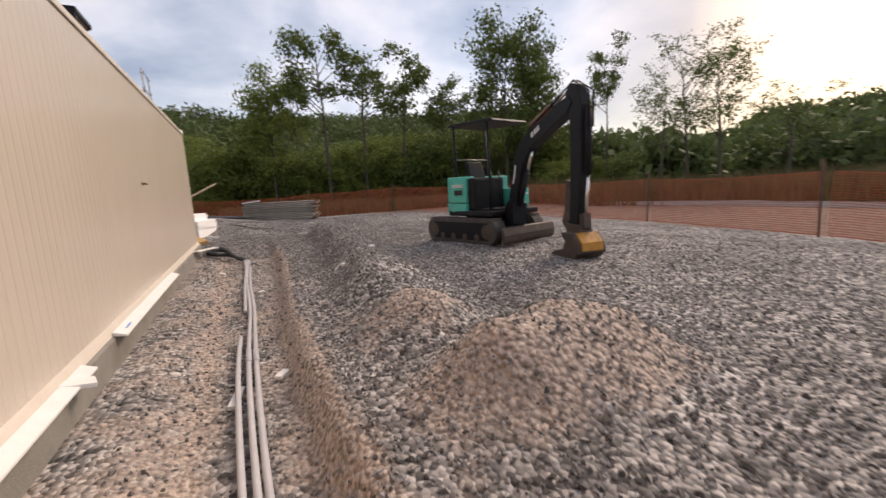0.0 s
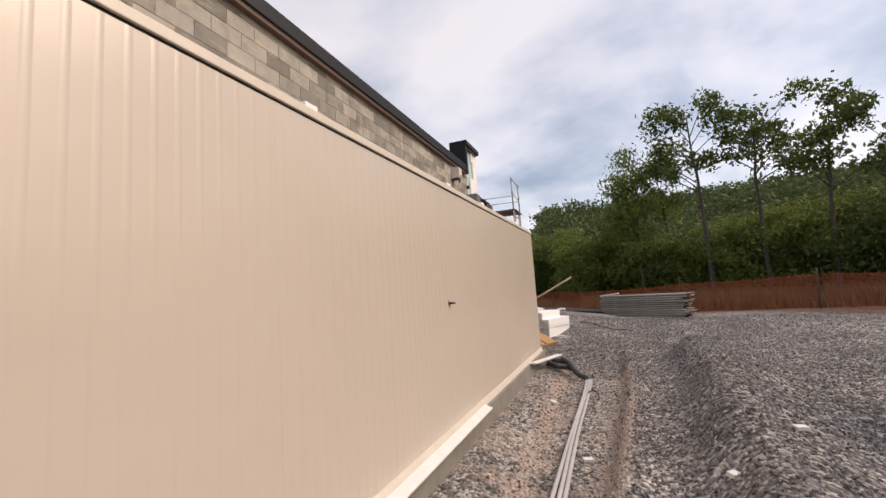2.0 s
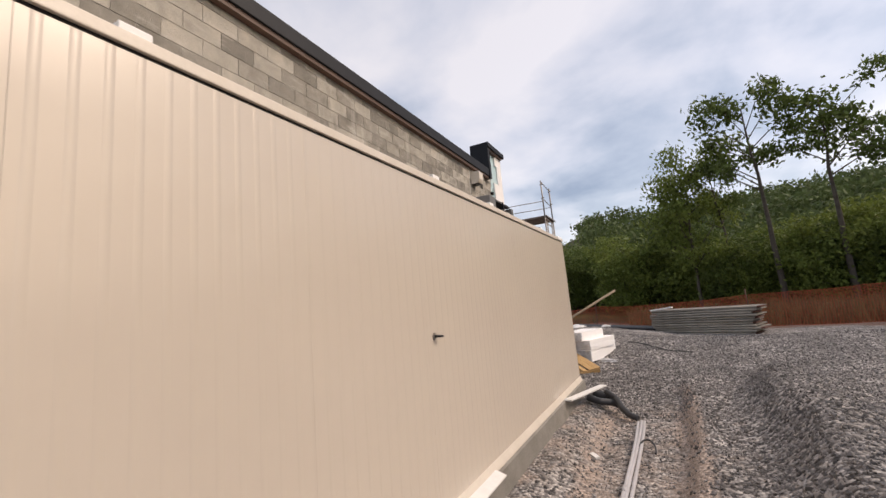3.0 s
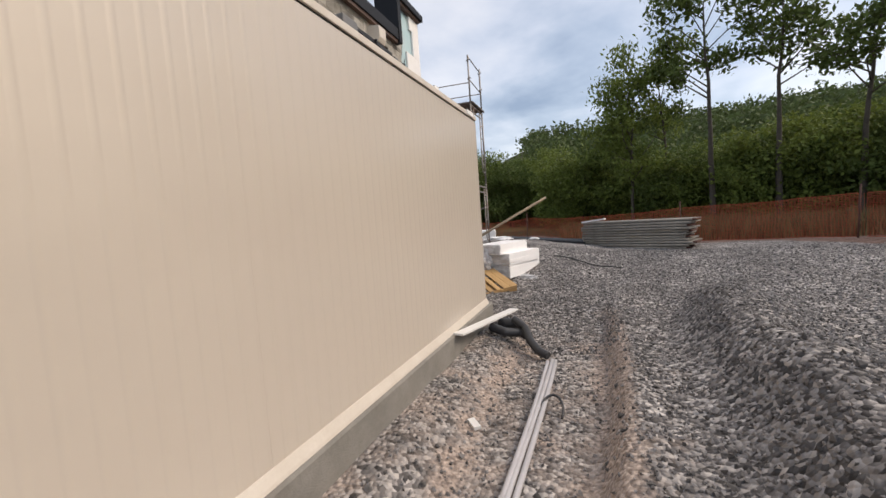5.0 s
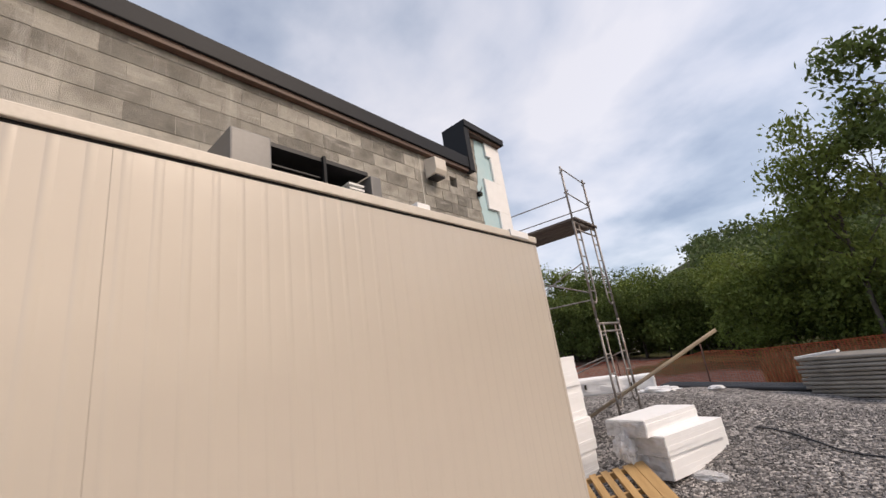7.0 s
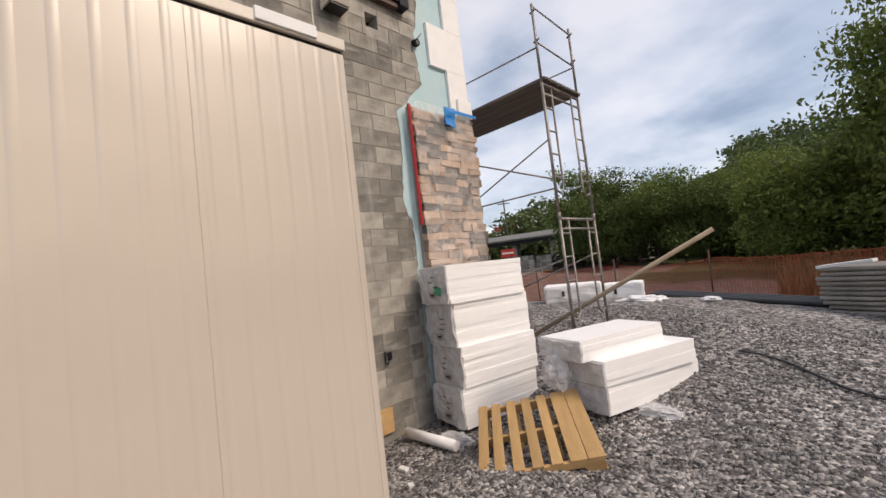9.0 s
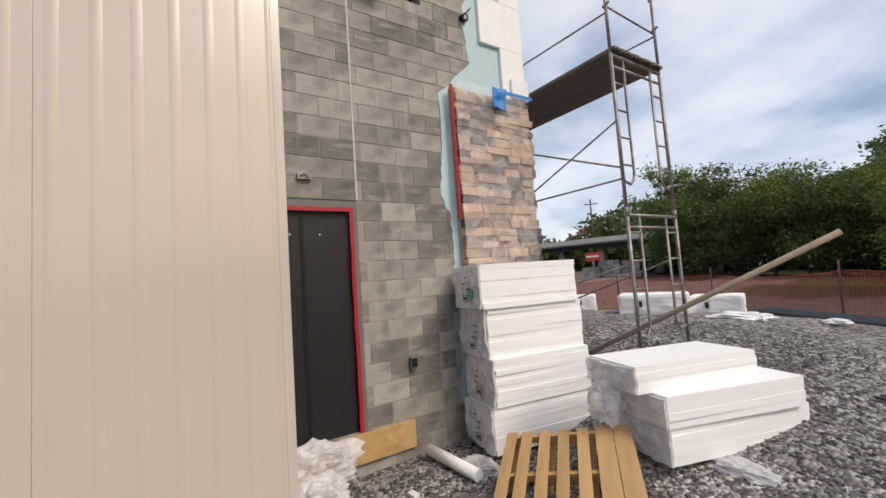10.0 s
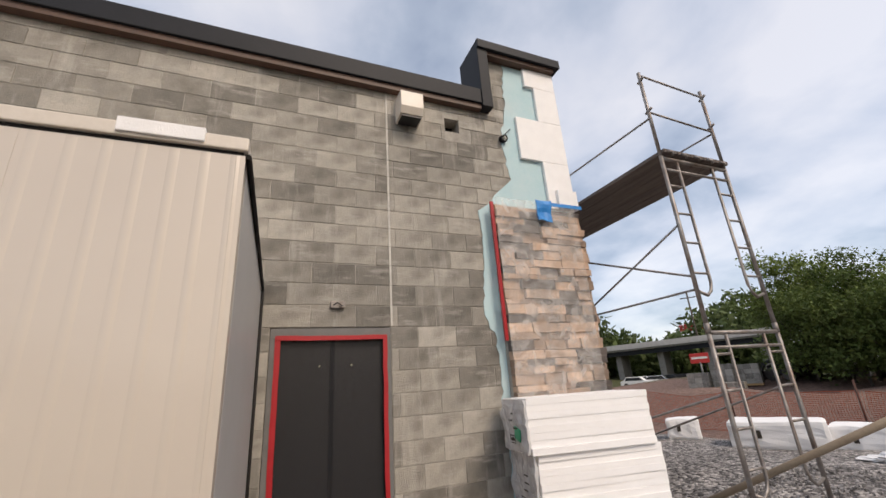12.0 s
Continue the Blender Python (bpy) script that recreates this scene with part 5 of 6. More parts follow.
def make_tree(seed, height, lean, bare, limbs, radius, per, leaf, material, label, spread=0.27):
    """A tree with tapered trunk, forked limbs and a ragged crown; bare is the share of clear trunk."""
    r = random.Random(seed)
    t = thing("tree", label, "tree", "trees behind the fence")
    bm = B()
    pts, rad = [], []
    n = 9
    for i in range(n + 1):
        k = i / n
        pts.append(Vector((lean * k * k * height + r.uniform(-0.08, 0.08) * k, r.uniform(-0.12, 0.12) * k, height * 0.93 * k)))
        rad.append(0.014 * height * (1 - 0.88 * k) + 0.01)
    tube(bm, pts, rad, 7)
    tips = [pts[-1]]
    for i in range(limbs):
        k = bare + (0.96 - bare) * (i + r.random() * 0.8) / limbs
        j = min(n - 1, int(k * n))
        base = pts[j].lerp(pts[j + 1], k * n - j)
        a = r.uniform(0, 2 * math.pi)
        reach = radius * (0.5 + 0.6 * r.random()) * (1.15 - 0.6 * abs(k - 0.6))
        mid = base + Vector((math.cos(a) * reach * 0.5, math.sin(a) * reach * 0.5, reach * r.uniform(0.25, 0.6)))
        end = base + Vector((math.cos(a + 0.2) * reach, math.sin(a + 0.2) * reach, reach * r.uniform(0.45, 1.0)))
        tube(bm, [base, mid, end], [0.006 * height * (1 - 0.6 * k), 0.004 * height * (1 - 0.6 * k), 0.008], 5)
        tips += [end, mid.lerp(end, 0.6)]
        for q in range(3):
            e2 = mid.lerp(end, r.random()) + Vector((r.uniform(-1, 1), r.uniform(-1, 1), r.uniform(-0.2, 0.8))) * reach * 0.42
            tube(bm, [mid.lerp(end, 0.3 + 0.2 * q), e2], [0.012, 0.005], 4)
            tips.append(e2)
    part("trunk", bm, M["bark"], t)
    V, F = leaf_cloud([tuple(p) for p in tips], per, spread, leaf, seed)
    me = bpy.data.meshes.new("crown")
    me.from_pydata(V, [], F)
    me.materials.append(M[material])
    new("crown", me).parent = t
    return t


def spot(bearing, dist, ox=0.3, oy=5.0):
    b = math.radians(bearing)
    x, y = ox + dist * math.sin(b), oy + dist * math.cos(b)
    return x, y, level(x, y) - 0.05


TALL = "tall thin tree with sparse leaves against the sky"
FULL = "leafy green tree with a full crown"
BUSH = "dense dark green understorey tree behind the fence"
tall = [make_tree(11, 9.5, 0.02, 0.62, 13, 1.9, 34, 0.125, "leaf_a", TALL), make_tree(12, 9.5, -0.05, 0.58, 14, 1.8, 32, 0.125, "leaf_a", TALL),
        make_tree(13, 9.5, 0.07, 0.40, 18, 2.3, 24, 0.10, "leaf_a", TALL, 0.26)]
full = [make_tree(21, 8.0, 0.03, 0.30, 22, 2.1, 64, 0.12, "leaf_b", FULL, 0.42), make_tree(22, 9.0, -0.02, 0.25, 26, 2.4, 60, 0.12, "leaf_a", FULL, 0.42)]
bush = [make_tree(31, 5.2, 0.02, 0.06, 26, 2.3, 62, 0.13, "leaf_a", BUSH, 0.5), make_tree(32, 5.6, -0.03, 0.05, 28, 2.1, 62, 0.13, "leaf_b", BUSH, 0.5),
        make_tree(33, 4.6, 0.0, 0.04, 24, 2.4, 62, 0.13, "leaf_b", BUSH, 0.5)]
protos = [(tall, 0), (full, 0), (bush, 0)]
used = set()


def plant(proto, bearing, dist, height, nominal, turn, wide=1.0, ox=0.3, oy=5.0):
    x, y, z = spot(bearing, dist, ox, oy)
    s = 0.95 * height / nominal
    m = pose(x, y, z, 0, 0, turn)
    if proto.name not in used:
        used.add(proto.name)
        ob = proto
    else:
        ob = copy_thing(proto, m)
    ob.matrix_world = m @ Matrix.Diagonal((s * wide, s * wide, s, 1))


for proto, b, d, h, nom, turn, wide in (
        (full[0], 4.9, 31, 9.2, 8.0, 20, 0.78), (tall[1], 11.7, 30, 12.1, 9.5, 60, 0.9), (tall[0], 16.5, 30, 11.5, 9.5, 0, 0.95), (tall[1], 21.6, 30, 10.4, 9.5, 150, 1.0),
        (tall[0], 27.3, 31, 9.3, 9.5, 200, 0.9), (full[1], 35.7, 29, 11.6, 9.0, 100, 0.75), (full[1], 39.4, 30, 11.3, 9.0, 10, 0.6), (tall[0], 48.4, 27, 8.9, 9.5, 90, 0.6), (tall[2], 54.5, 25, 6.6, 9.5, 0, 0.8),
        (tall[2], 57.3, 26, 8.0, 9.5, 130, 0.9), (tall[2], 60.5, 25, 7.6, 9.5, 75, 0.95), (tall[2], 66.5, 25, 4.9, 9.5, 15, 1.4), (tall[1], 8.2, 32, 9.4, 9.5, 10, 0.8), (tall[1], 31.5, 30, 8.6, 9.5, 220, 0.8),
        (full[0], -6, 38, 6.2, 8.0, 70, 1.1), (full[1], -10, 38, 6.0, 9.0, 40, 1.2), (full[0], -14, 38, 6.4, 8.0, 130, 1.2), (full[1], -18, 40, 7.0, 9.0, 200, 1.2), (full[0], -20.5, 43, 7.8, 8.0, 250, 1.0), (tall[0], -22.6, 42, 7.4, 9.5, 33, 0.8)):
    if b > -3:
        plant(proto, b, d, h, nom, turn, wide, 0.04, 0.26)
    else:
        plant(proto, b, d, h, nom, turn, wide)
rt = random.Random(17)
b = -21.5
k = 0
while b < 60:
    near = 27 if b > -3 else 37
    plant(bush[k % 3 if b > -3 else 0], b + rt.uniform(-0.6, 0.6), near + rt.uniform(-0.8, 2.5) - (3.0 if b > 48 else 0), rt.uniform(3.2, 4.6) * (0.55 if b > 48 else 1), 5.2, rt.uniform(0, 360), 1.05)
    b += 2.1 if b > -3 else 1.9
    k += 1
b = -21.5
while b < 46:
    plant(bush[(k * 2) % 3 if b > -3 else 0], b, (34 if b > -3 else 46) + rt.uniform(-1, 3), rt.uniform(4.2, 5.6) * (1 if b > -3 else 1.05), 5.2, rt.uniform(0, 360), 1.1)
    b += 2.6
    k += 1


def far_woods(name, spans, n, seed, size, label, rise=(2.5, 7.0)):
    """Distant wooded slopes, as countless leaf clumps standing on the ground."""
    r = random.Random(seed)
    cs = []
    for i in range(n):
        b0, b1, d0, d1 = r.choice(spans)
        b_, d = r.uniform(b0, b1), d0 + (d1 - d0) * r.random()
        x, y, z = spot(b_, d)
        h = r.uniform(*rise) * (0.8 + 0.6 * noise.noise(Vector((x * 0.06, y * 0.06, 0))))
        for q in range(3):
            cs.append((x + r.uniform(-1.2, 1.2), y + r.uniform(-1.2, 1.2), z + h * (0.35 + 0.32 * q)))
    V, F = leaf_cloud(cs, 14, 0.9, size, seed)
    me = bpy.data.meshes.new(name)
    me.from_pydata(V, [], F)
    me.materials.append(M["leaf_c"])
    tagged(new(name, me), label, "woods", kind="stuff")


far_woods("hill_woods", [(-18, 44, 48, 75), (-8, 42, 75, 140)], 1900, 5, 0.55, "dark green wooded hillside behind the site", (2.0, 5.0))
far_woods("east_woods", [(57, 95, 60, 110), (40, 64, 42, 62), (60, 95, 95, 125)], 1500, 6, 0.6, "distant dark green woods in the east", (3.5, 7.5))
far_woods("west_woods", [(-56, -27, 105, 130)], 700, 7, 0.8, "distant green woods behind the highway bridge", (6, 14))

# dry brush along the far side of the fence
def build_brush():
    rng = random.Random(9)
    V, F = [], []
    for i in range(26000):
        b_ = rng.uniform(-3, 90)
        x, y, z = spot(b_, rng.uniform(18.5, 25) if b_ < 40 else rng.uniform(17.8, 26))
        if y < 22.4 - max(0, x - 4) * 1.0 and x < 11.5:
            continue
        h, a = rng.uniform(0.3, 1.0) * (1.5 if b_ > 40 else 1), rng.uniform(0, 6.28)
        w = 0.03
        dx, dy = math.cos(a) * w, math.sin(a) * w
        lx, ly = rng.uniform(-0.3, 0.3) * h, rng.uniform(-0.3, 0.3) * h
        n = len(V)
        V += [(x - dx, y - dy, z), (x + dx, y + dy, z), (x + lx, y + ly, z + h)]
        F.append((n, n + 1, n + 2))
    me = bpy.data.meshes.new("brush")
    me.from_pydata(V, [], F)
    me.materials.append(mat("dry_weeds", (0.20, 0.135, 0.06), (0.10, 0.10, 0.035), 0.9, scale=0.8, island=0.5))
    tagged(new("brush", me), "tall dry brown weeds behind the fence", "weeds", kind="stuff")


build_brush()

# ---- beyond the site, west: highway bridge, cars, machines ----
def along(bearing, dist, z):
    b_ = math.radians(bearing)
    return Vector((0.66 + dist * math.sin(b_), 12.08 + dist * math.cos(b_), z))


br = thing("highway_bridge", "long low grey highway bridge in the distance", "bridge")
pa_, pb_ = along(-56, 100, 6.6), along(-29, 84, 6.9)
u_ = (pb_ - pa_).normalized()
ang_ = math.degrees(math.atan2(u_.y, u_.x))
LB = (pb_ - pa_).length
bm_ = Matrix.Translation(pa_) @ pose(0, 0, 0, 0, 0, ang_)
part("deck", bx((0, 0, -0.5), (LB, 9, 0.0), 0.05, bm_), M["concrete"], br)
part("parapet", bx((0, -0.3, -0.2), (LB, 0.05, 0.75), 0.03, bm_), M["kerb"], br)
part("girder", bx((0, 0.6, -1.3), (LB, 1.0, -0.51), 0.0, bm_), M["coping"], br)
for k in range(6):
    part("pier", bx((3 + 8 * k, 2, -7.5), (4.1 + 8 * k, 6, -0.51), 0.05, bm_), M["concrete"], br)
tagged(part("far_road", bx((-6, -14, -6.95), (LB, 7.9, -6.75), 0, bm_), M["asphalt"]), "grey road under the highway bridge", "road", kind="structure")
tagged(part("verge", prism(B(), [(-20, -8.0), (-14, -6.9), (-14, -7.9)], "x", -6, LB, 0), M["leaf_c"]), "green grass bank below the road", "bank", kind="structure").matrix_world = bm_


def car(at, rz, paint, label):
    c = thing("parked_car", label, "car", "cars by the road", at=at, rz=rz)
    part("body", prism(B(), [(-2.1, 0.3), (2.1, 0.3), (2.15, 0.75), (1.2, 0.9), (0.7, 1.42), (-1.2, 1.45), (-1.8, 0.95), (-2.15, 0.9)], "y", -0.85, 0.85, 0.05), M[paint], c)
    part("window", prism(B(), [(-1.55, 0.95), (1.05, 0.92), (0.64, 1.34), (-1.15, 1.38)], "y", -0.865, 0.865), M["glass_dark"], c)
    for x in (-1.35, 1.35):
        for y in (-0.8, 0.8):
            part("wheel", tube(B(), [(x, y - 0.1, 0.32), (x, y + 0.1, 0.32)], 0.32, 12), M["rubber"], c)


for b_, d_, paint in ((-43.6, 70, "white_pvc"), (-42.4, 74, "white_pvc"), (-41.2, 72, "chrome"), (-40, 76, "machine"), (-38.5, 76, "machine"), (-34, 78, "white_pvc"), (-31.5, 78, "unit")):
    q = along(b_, d_, 0)
    z_ = -0.05 + 0.0
    car((q.x, q.y, 0.0 + 6.6 - 6.72), ang_ + 8, paint, {"white_pvc": "white parked car by the distant road", "machine": "black parked car by the distant road", "chrome": "silver parked car by the distant road", "unit": "grey parked car by the distant road"}[paint])
sg = thing("store_sign", "red roadside store sign with raised shapes", "sign")
ps = along(-36.2, 110, 11.0)
rs = Matrix.Translation(ps) @ pose(0, 0, 0, 0, 0, 36)
for k in range(6):
    part("sign_shape", bx((-3.0 + 1.0 * k, -0.1, -0.75 + 0.1 * (k % 2)), (-2.2 + 1.0 * k, 0.1, 0.75), 0.08, rs), M["red"], sg)
part("pole", bx((-0.2, 0.2, -11), (0.2, 0.5, -0.4), 0, rs), M["unit"], sg)
sg2 = thing("road_board", "small red and white board under the bridge", "sign")
q = along(-36.5, 72, 3.3)
part("face", bx((-1.2, -0.1, -0.7), (1.2, 0.1, 0.7), 0.05, Matrix.Translation(q) @ pose(0, 0, 0, 0, 0, 36)), M["red"], sg2)
part("band", bx((-1.0, -0.12, -0.1), (1.0, -0.1, 0.2), 0, Matrix.Translation(q) @ pose(0, 0, 0, 0, 0, 36)), M["white_mark"], sg2)
part("pole", tube(B(), [(q.x, q.y, -0.2), (q.x, q.y, 2.8)], 0.12, 8), M["unit"], sg2)
up_ = thing("utility_pole", "thin wooden utility pole with a crossarm", "pole")
q = along(-36.1, 95, 0)
part("mast", tube(B(), [(q.x, q.y, 0), (q.x, q.y, 16.6)], 0.16, 8), M["bark"], up_)
part("crossarm", bx((-1.4, -0.08, 15.4), (1.4, 0.08, 15.6), 0, Matrix.Translation((q.x, q.y, 0)) @ pose(0, 0, 0, 0, 0, 36)), M["bark"], up_)


def machine_far(at, rz, paint, label):
    s = thing("skid_loader", label, "loader", "far machines", at=at, rz=rz)
    part("body", prism(B(), [(-1.2, 0.35), (0.9, 0.35), (1.0, 0.9), (0.2, 1.1), (0.1, 1.9), (-0.8, 1.95), (-1.25, 1.2)], "y", -0.7, 0.7, 0.05), M[paint], s)
    part("cab", prism(B(), [(-0.7, 1.15), (0.12, 1.12), (0.05, 1.8), (-0.7, 1.84)], "y", -0.72, 0.72), M["glass_dark"], s)
    part("arm", prism(B(), [(-1.2, 1.3), (0.9, 1.0), (1.6, 0.3), (1.7, 0.4), (1.0, 1.2), (-1.2, 1.5)], "y", 0.72, 0.85), M[paint], s)
    part("bucket", prism(B(), [(1.5, 0.05), (2.2, 0.05), (1.8, 0.6), (1.5, 0.6)], "y", -0.9, 0.9), M["rusty"], s)
    for x in (-0.7, 0.6):
        for y in (-0.8, 0.8):
            part("wheel", tube(B(), [(x, y - 0.14, 0.38), (x, y + 0.14, 0.38)], 0.38, 12), M["rubber"], s)


def gnd(b_, d_):
    q_ = along(b_, d_, 0)
    return (q_.x, q_.y, level(q_.x, q_.y))


machine_far(gnd(-22.6, 35), 30, "white_pvc", "white skid loader parked on the dirt")
machine_far(gnd(-20.4, 36), 150, "white_pvc", "white skid loader parked on the dirt")
machine_far(gnd(-28.6, 34), 160, "machine", "dark loader beside the dirt mounds")
machine_far(gnd(-26.4, 35), 30, "red", "red loader beside the dirt mounds")
for i, (b_, d_, h) in enumerate(((-37.0, 33, 1.3), (-34.6, 33.4, 1.4), (-32.2, 33.8, 1.2), (-34.0, 29.5, 0.8))):
    g_ = gnd(b_, d_)
    s_ = thing("block_pallet", "pallet of stacked grey concrete blocks", "block stack", "far block pallets", at=g_, rz=25)
    for r_ in range(4):
        for c_ in range(3):
            part("block", bx((-0.6 + 0.41 * c_, -0.5, 0.12 + h / 4 * r_), (-0.2 + 0.41 * c_, 0.5, 0.11 + h / 4 * (r_ + 1)), 0.012), M["block"], s_)
    part("pallet_base", bx((-0.6, -0.5, 0.0), (0.62, 0.5, 0.11)), M["lumber"], s_)


def wrapped(at, size, rz, seed, label):
    w = thing("wrapped_bundle", label, "bundle", "wrapped bundles by the fence", at=at, rz=rz)
    bm = bx((-size[0] / 2, -size[1] / 2, 0), (size[0] / 2, size[1] / 2, size[2]), 0.06)
    bmesh.ops.subdivide_edges(bm, edges=bm.edges[:], cuts=4, use_grid_fill=True)
    for v in bm.verts:
        v.co += Vector((1, 1, 0.6)) * 0.03 * noise.fractal(v.co * 4 + Vector((seed, 0, 0)), 1, 2, 3)
    part("cover", bm, M["eps"], w)
    for k in range(1):
        x = -size[0] / 2 + size[0] * (0.3 + 0.25 * k)
        part("print", bx((x, -size[1] / 2 - 0.03, size[2] * 0.42), (x + 0.06, -size[1] / 2 - 0.012, size[2] * 0.7)), M["ink"], w)


for x, y, sz, rz, sd in ((-4.1, 19.9, (1.3, 0.8, 0.42), 30, 1), (-3.15, 20.5, (0.9, 0.7, 0.40), 20, 2), (-5.6, 19.6, (0.55, 0.5, 0.38), 40, 3)):
    wrapped((x, y, level(x, y) - 0.02), sz, rz, sd, "white plastic-wrapped bundle with black print")
for x, y, s_, sd in ((-2.3, 19.3, (0.4, 0.22, 0.07), 5), (-1.2, 19.5, (0.16, 0.10, 0.04), 6)):
    tagged(part("plastic_scrap", crumple((x, y, level(x, y) + 0.04), s_, sd), M["eps"]), "white plastic scrap lying on the gravel", "scrap")
for k in range(4):
    pts = [(-2.6 + 0.03 * k, 20.6 + 0.16 * k, level(-2.6, 20.6) + 0.05), (0.2, 20.3 + 0.14 * k, level(0.2, 20.3) + 0.05 + 0.01 * k), (1.2, 20.1 + 0.15 * k, level(1.2, 20.1) + 0.06)]
    c = thing("black_pipe", "long black plastic pipe lying near the fence", "pipe", "pipes by the fence")
    part("pipe", tube(B(), pts, 0.05, 8), M["black_pipe"], c)
cord = [(-0.35 + 0.22 * k, 16.6 - 0.12 * k + 0.1 * math.sin(k), 0) for k in range(8)]
co = thing("cord", "thin black cord lying on the gravel", "cord")
part("cable", tube(B(), [(x, y, level(x, y) + 0.02) for x, y, _ in cord], 0.012, 6), M["black_pipe"], co)
steeple = thing("church", "small distant white church with a steeple", "church")
q = spot(63.6, 120)
part("hall", bx((q[0] - 6, q[1] - 3, 0.0), (q[0] + 6, q[1] + 3, 7.4), 0), M["white_pvc"], steeple)
part("spire", tube(B(), [(q[0], q[1], 7.0), (q[0], q[1], 9.0), (q[0], q[1], 12.0)], [0.9, 0.7, 0.05], 8), M["white_pvc"], steeple)

# ---- ledge stone, film and tape at the corner ----
stone = thing("stone_veneer", "tan and grey stacked ledge-stone veneer under clear film", "stone cladding", kind="structure")
part("backing", bx((WALL + 0.009, 14.40, -0.3), (WALL + 0.06, 15.56, 3.70)), M["mortar"], stone)
part("backing", bx((-3.7, WY1 + 0.001, -0.3), (WALL + 0.06, WY1 + 0.04, 3.70)), M["mortar"], stone)
rs_ = random.Random(21)
z = -0.25
while z < 3.66:
    h = min(rs_.choice((0.06, 0.075, 0.09, 0.11, 0.13)), 3.70 - z)
    y = 14.40
    while y < 15.56:
        w = rs_.uniform(0.16, 0.46)
        if 15.56 - y - w < 0.12:
            w = 15.60 + rs_.uniform(0, 0.03) - y
        dpt = rs_.uniform(0.10, 0.17)
        bm = bx((WALL + 0.055, y + 0.004, z + 0.003), (WALL + dpt, min(y + w, 15.64) - 0.004, z + h - 0.003))
        for v in bm.verts:
            if v.co.x > WALL + 0.08:
                v.co += Vector((rs_.uniform(-0.012, 0.012), rs_.uniform(-0.008, 0.008), rs_.uniform(-0.007, 0.007)))
        part("stone", bm, M["stone_dark" if rs_.random() < 0.24 else "stone"], stone)
        y += w
    bm = bx((-3.4, WY1 + 0.03, z + 0.003), (WALL + 0.05, WY1 + rs_.uniform(0.05, 0.1), z + h - 0.003))
    part("stone", bm, M["stone"], stone)
    z += h
fl = tagged(part("film_cover", sheet(14.36, 15.50, 1.35, 3.72, WALL + 0.205, 0.05, 40, 70, 4.0), M["film"]), "clear plastic film hung over the ledge stone", "plastic film")
tagged(part("red_strip", bx((WALL + 0.10, 14.345, 2.1), (WALL + 0.125, 14.385, 3.70), 0.002), M["redtape"]), "red tape strip down the stone edge", "tape")
bt = B()
box(bt, (WALL + 0.225, 14.90, 3.48), (WALL + 0.232, 15.12, 3.74))
bmesh.ops.subdivide_edges(bt, edges=bt.edges[:], cuts=4, use_grid_fill=True)
for v in bt.verts:
    v.co += Vector((0.03 * noise.noise(v.co * 8), 0.05 * noise.noise(v.co * 5 + Vector((4, 0, 0))), 0.05 * noise.noise(v.co * 5)))
tagged(part("blue_tape", bt, M["bluetape"]), "blue tape patch on the clear film", "tape")
tagged(part("blue_tape", bx((WALL + 0.215, 15.15, 3.68), (WALL + 0.222, 15.60, 3.725)), M["bluetape"]), "blue tape patch on the clear film", "tape")

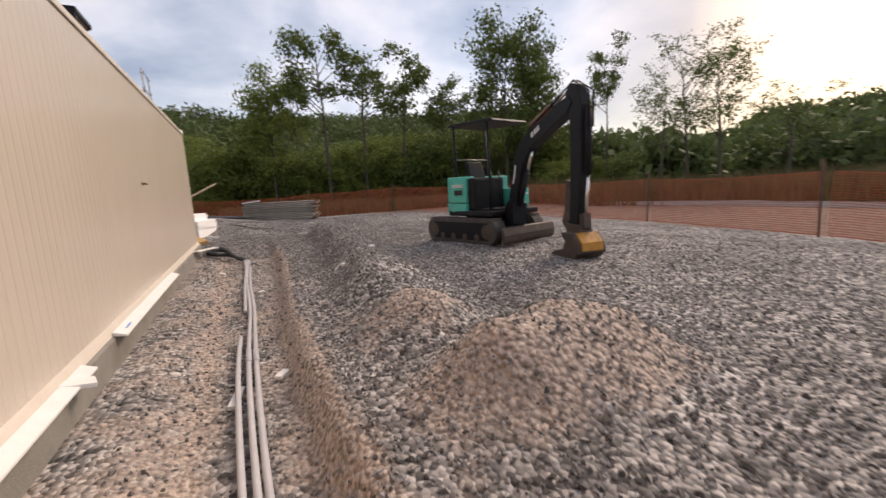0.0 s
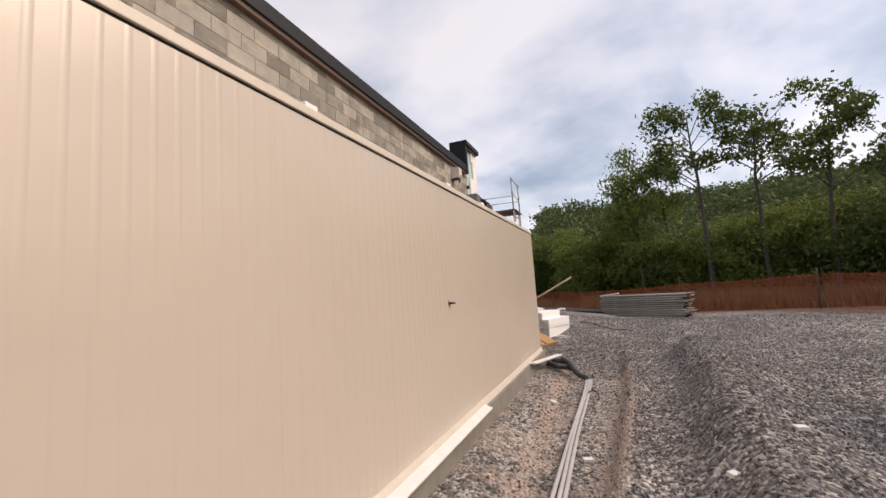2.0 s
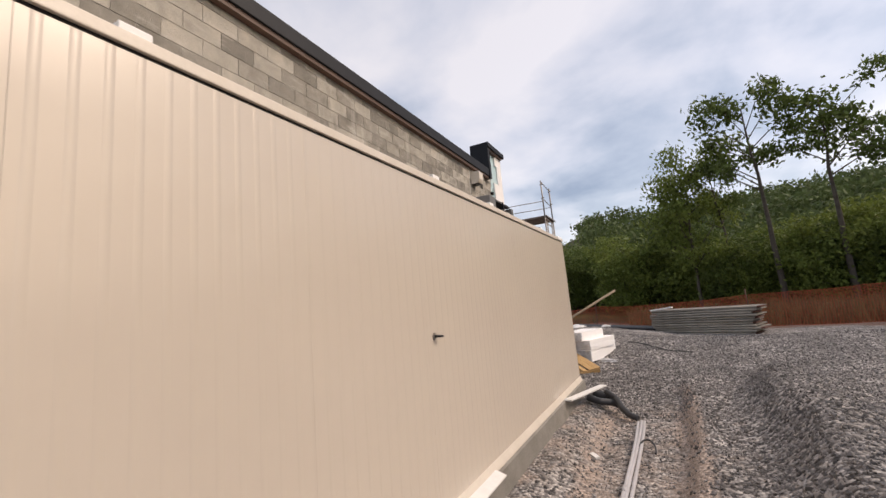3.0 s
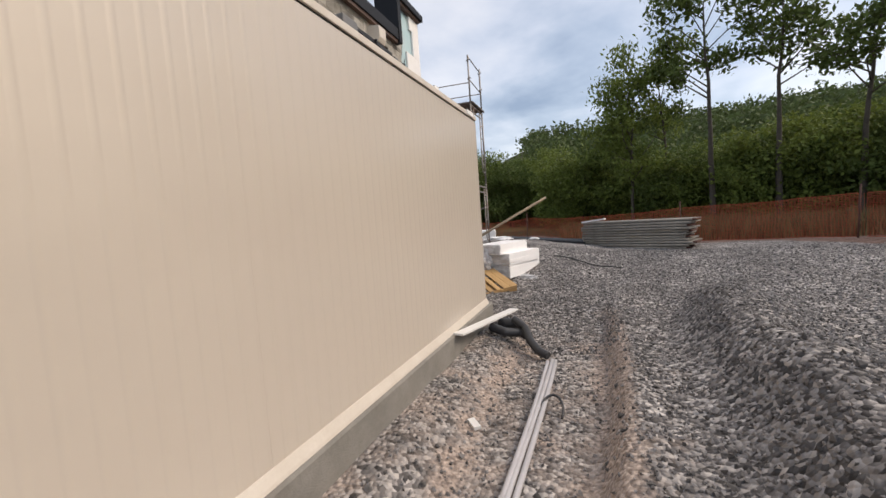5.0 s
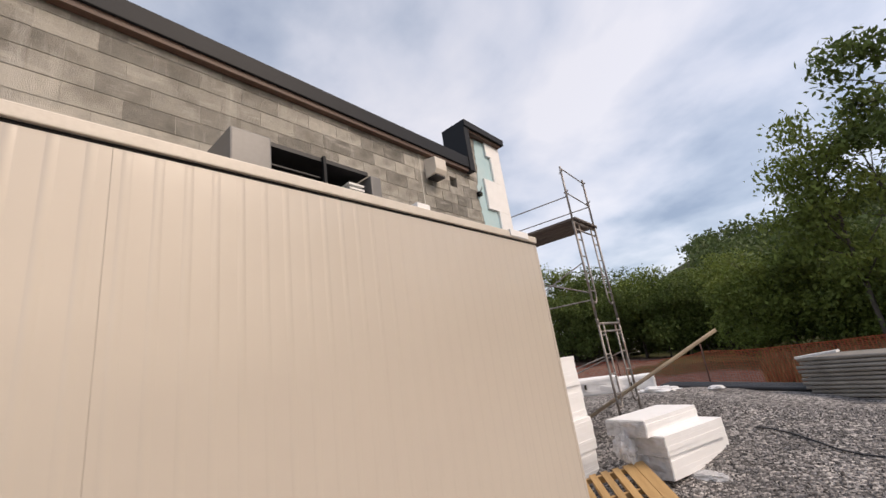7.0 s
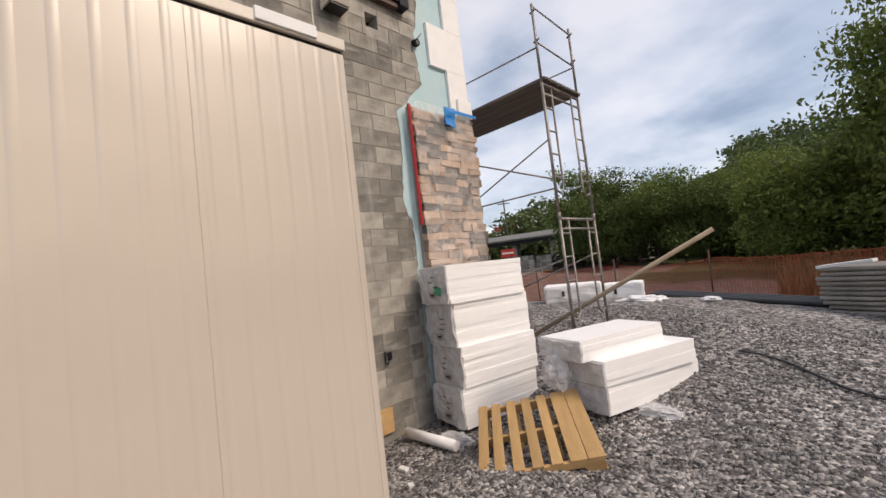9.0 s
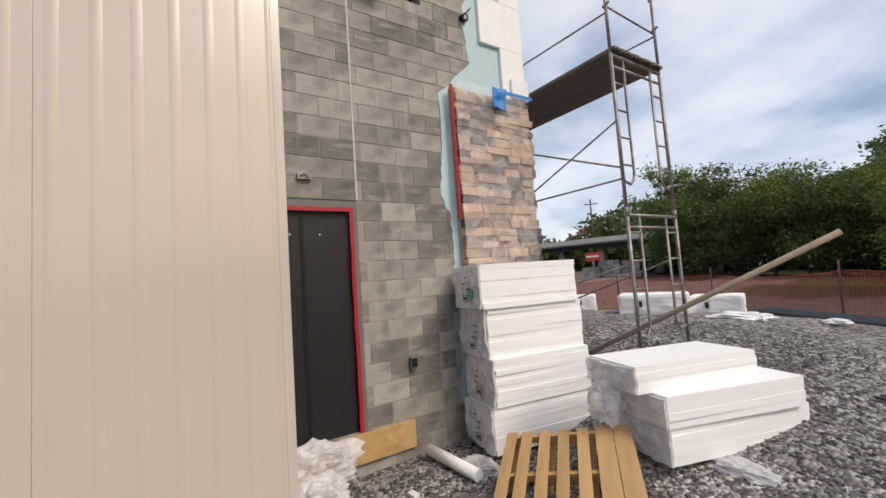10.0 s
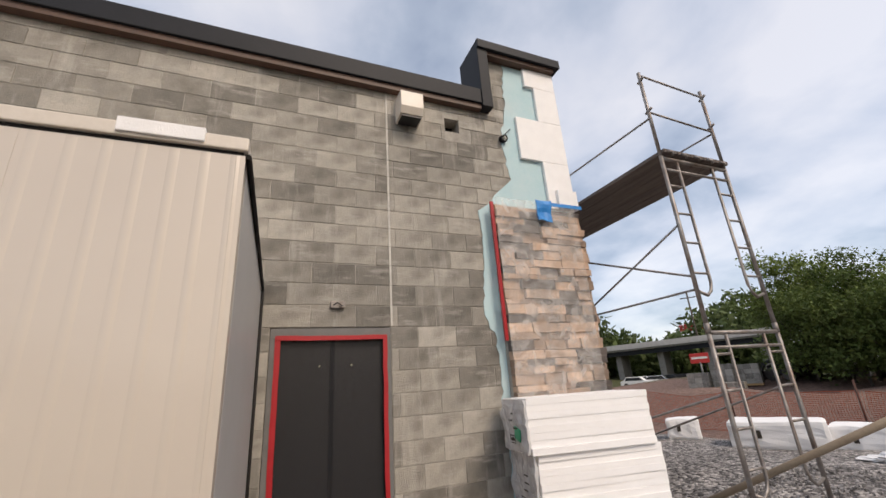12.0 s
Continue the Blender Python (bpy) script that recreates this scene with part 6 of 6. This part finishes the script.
# ---- concrete blocks ----
def build_blocks():
    rb = random.Random(2)
    shared = {}
    rest = B()
    # outline left free of blocks: ragged board area
    def left_edge(z_):
        for (ya, za), (yb, zb_) in zip(edge, edge[1:]):
            if za <= z_ <= zb_:
                return ya + (yb - ya) * (z_ - za) / (zb_ - za)
        return 14.85
    rows = int((5.93 - Z0) / COURSE)
    for r_ in range(rows):
        z0, z1 = Z0 + r_ * COURSE, Z0 + (r_ + 1) * COURSE
        if z1 > 5.02 and r_ * COURSE + Z0 < 5.0:
            z1 = 5.02
        start = -6.0 + (0.5 * LENGTH if r_ % 2 else 0) + 0.11
        n = int((15.4 - start) / LENGTH) + 1
        for c in range(n):
            y0, y1 = start + c * LENGTH, start + (c + 1) * LENGTH
            if z0 > 4.99 and y0 < 14.56:
                y0 = max(y0, 14.57)
                if y1 - y0 < 0.08:
                    continue
            if z1 < 2.5 and y1 < 11.6:
                continue
            lim = left_edge((z0 + z1) / 2) + 0.12
            if y0 > lim:
                continue
            y1 = min(y1, lim + 0.1)
            # door opening and small hole
            if z0 < DOOR[3] - 0.02 and z1 > 0.02:
                if y0 < DOOR[0] < y1:
                    y1 = DOOR[0]
                elif y0 < DOOR[1] < y1:
                    y0 = DOOR[1]
                elif DOOR[0] <= y0 and y1 <= DOOR[1]:
                    continue
            if z0 < 4.80 and z1 > 4.70:
                if y0 < 13.90 < y1:
                    y1 = 13.90
                elif y0 < 14.09 < y1:
                    y0 = 14.09
                elif y0 >= 13.89 and y1 <= 14.10:
                    continue
            if y0 < 13.16 < y1 and z0 > 2.2:
                spans = [(y0, 13.155), (13.170, y1)]
            else:
                spans = [(y0, y1)]
            for ya, yb in spans:
                if yb - ya < 0.05:
                    continue
                proud = WALL + rb.uniform(-0.0015, 0.002)
                w, h = round(yb - ya, 3), round(z1 - z0, 3)
                if yb > 11.8:
                    key = (w, h)
                    if key not in shared:
                        bm = bx((-0.03, 0.0045, 0.0045), (0, w - 0.0045, h - 0.0045), 0.003)
                        me = bpy.data.meshes.new("block")
                        bm.to_mesh(me); bm.free()
                        me.materials.append(M["block"])
                        shared[key] = me
                    ob = new("block", shared[key])
                    ob.matrix_world = pose(proud, ya, z0)
                    ob.parent = bw
                else:
                    box(rest, (proud - 0.03, ya + 0.0045, z0 + 0.0045), (proud, yb - 0.0045, z1 - 0.0045))
    ob = part("blocks_beyond", rest, M["block_rest"], bw)
    ob["kind"] = "stuff"


build_blocks()
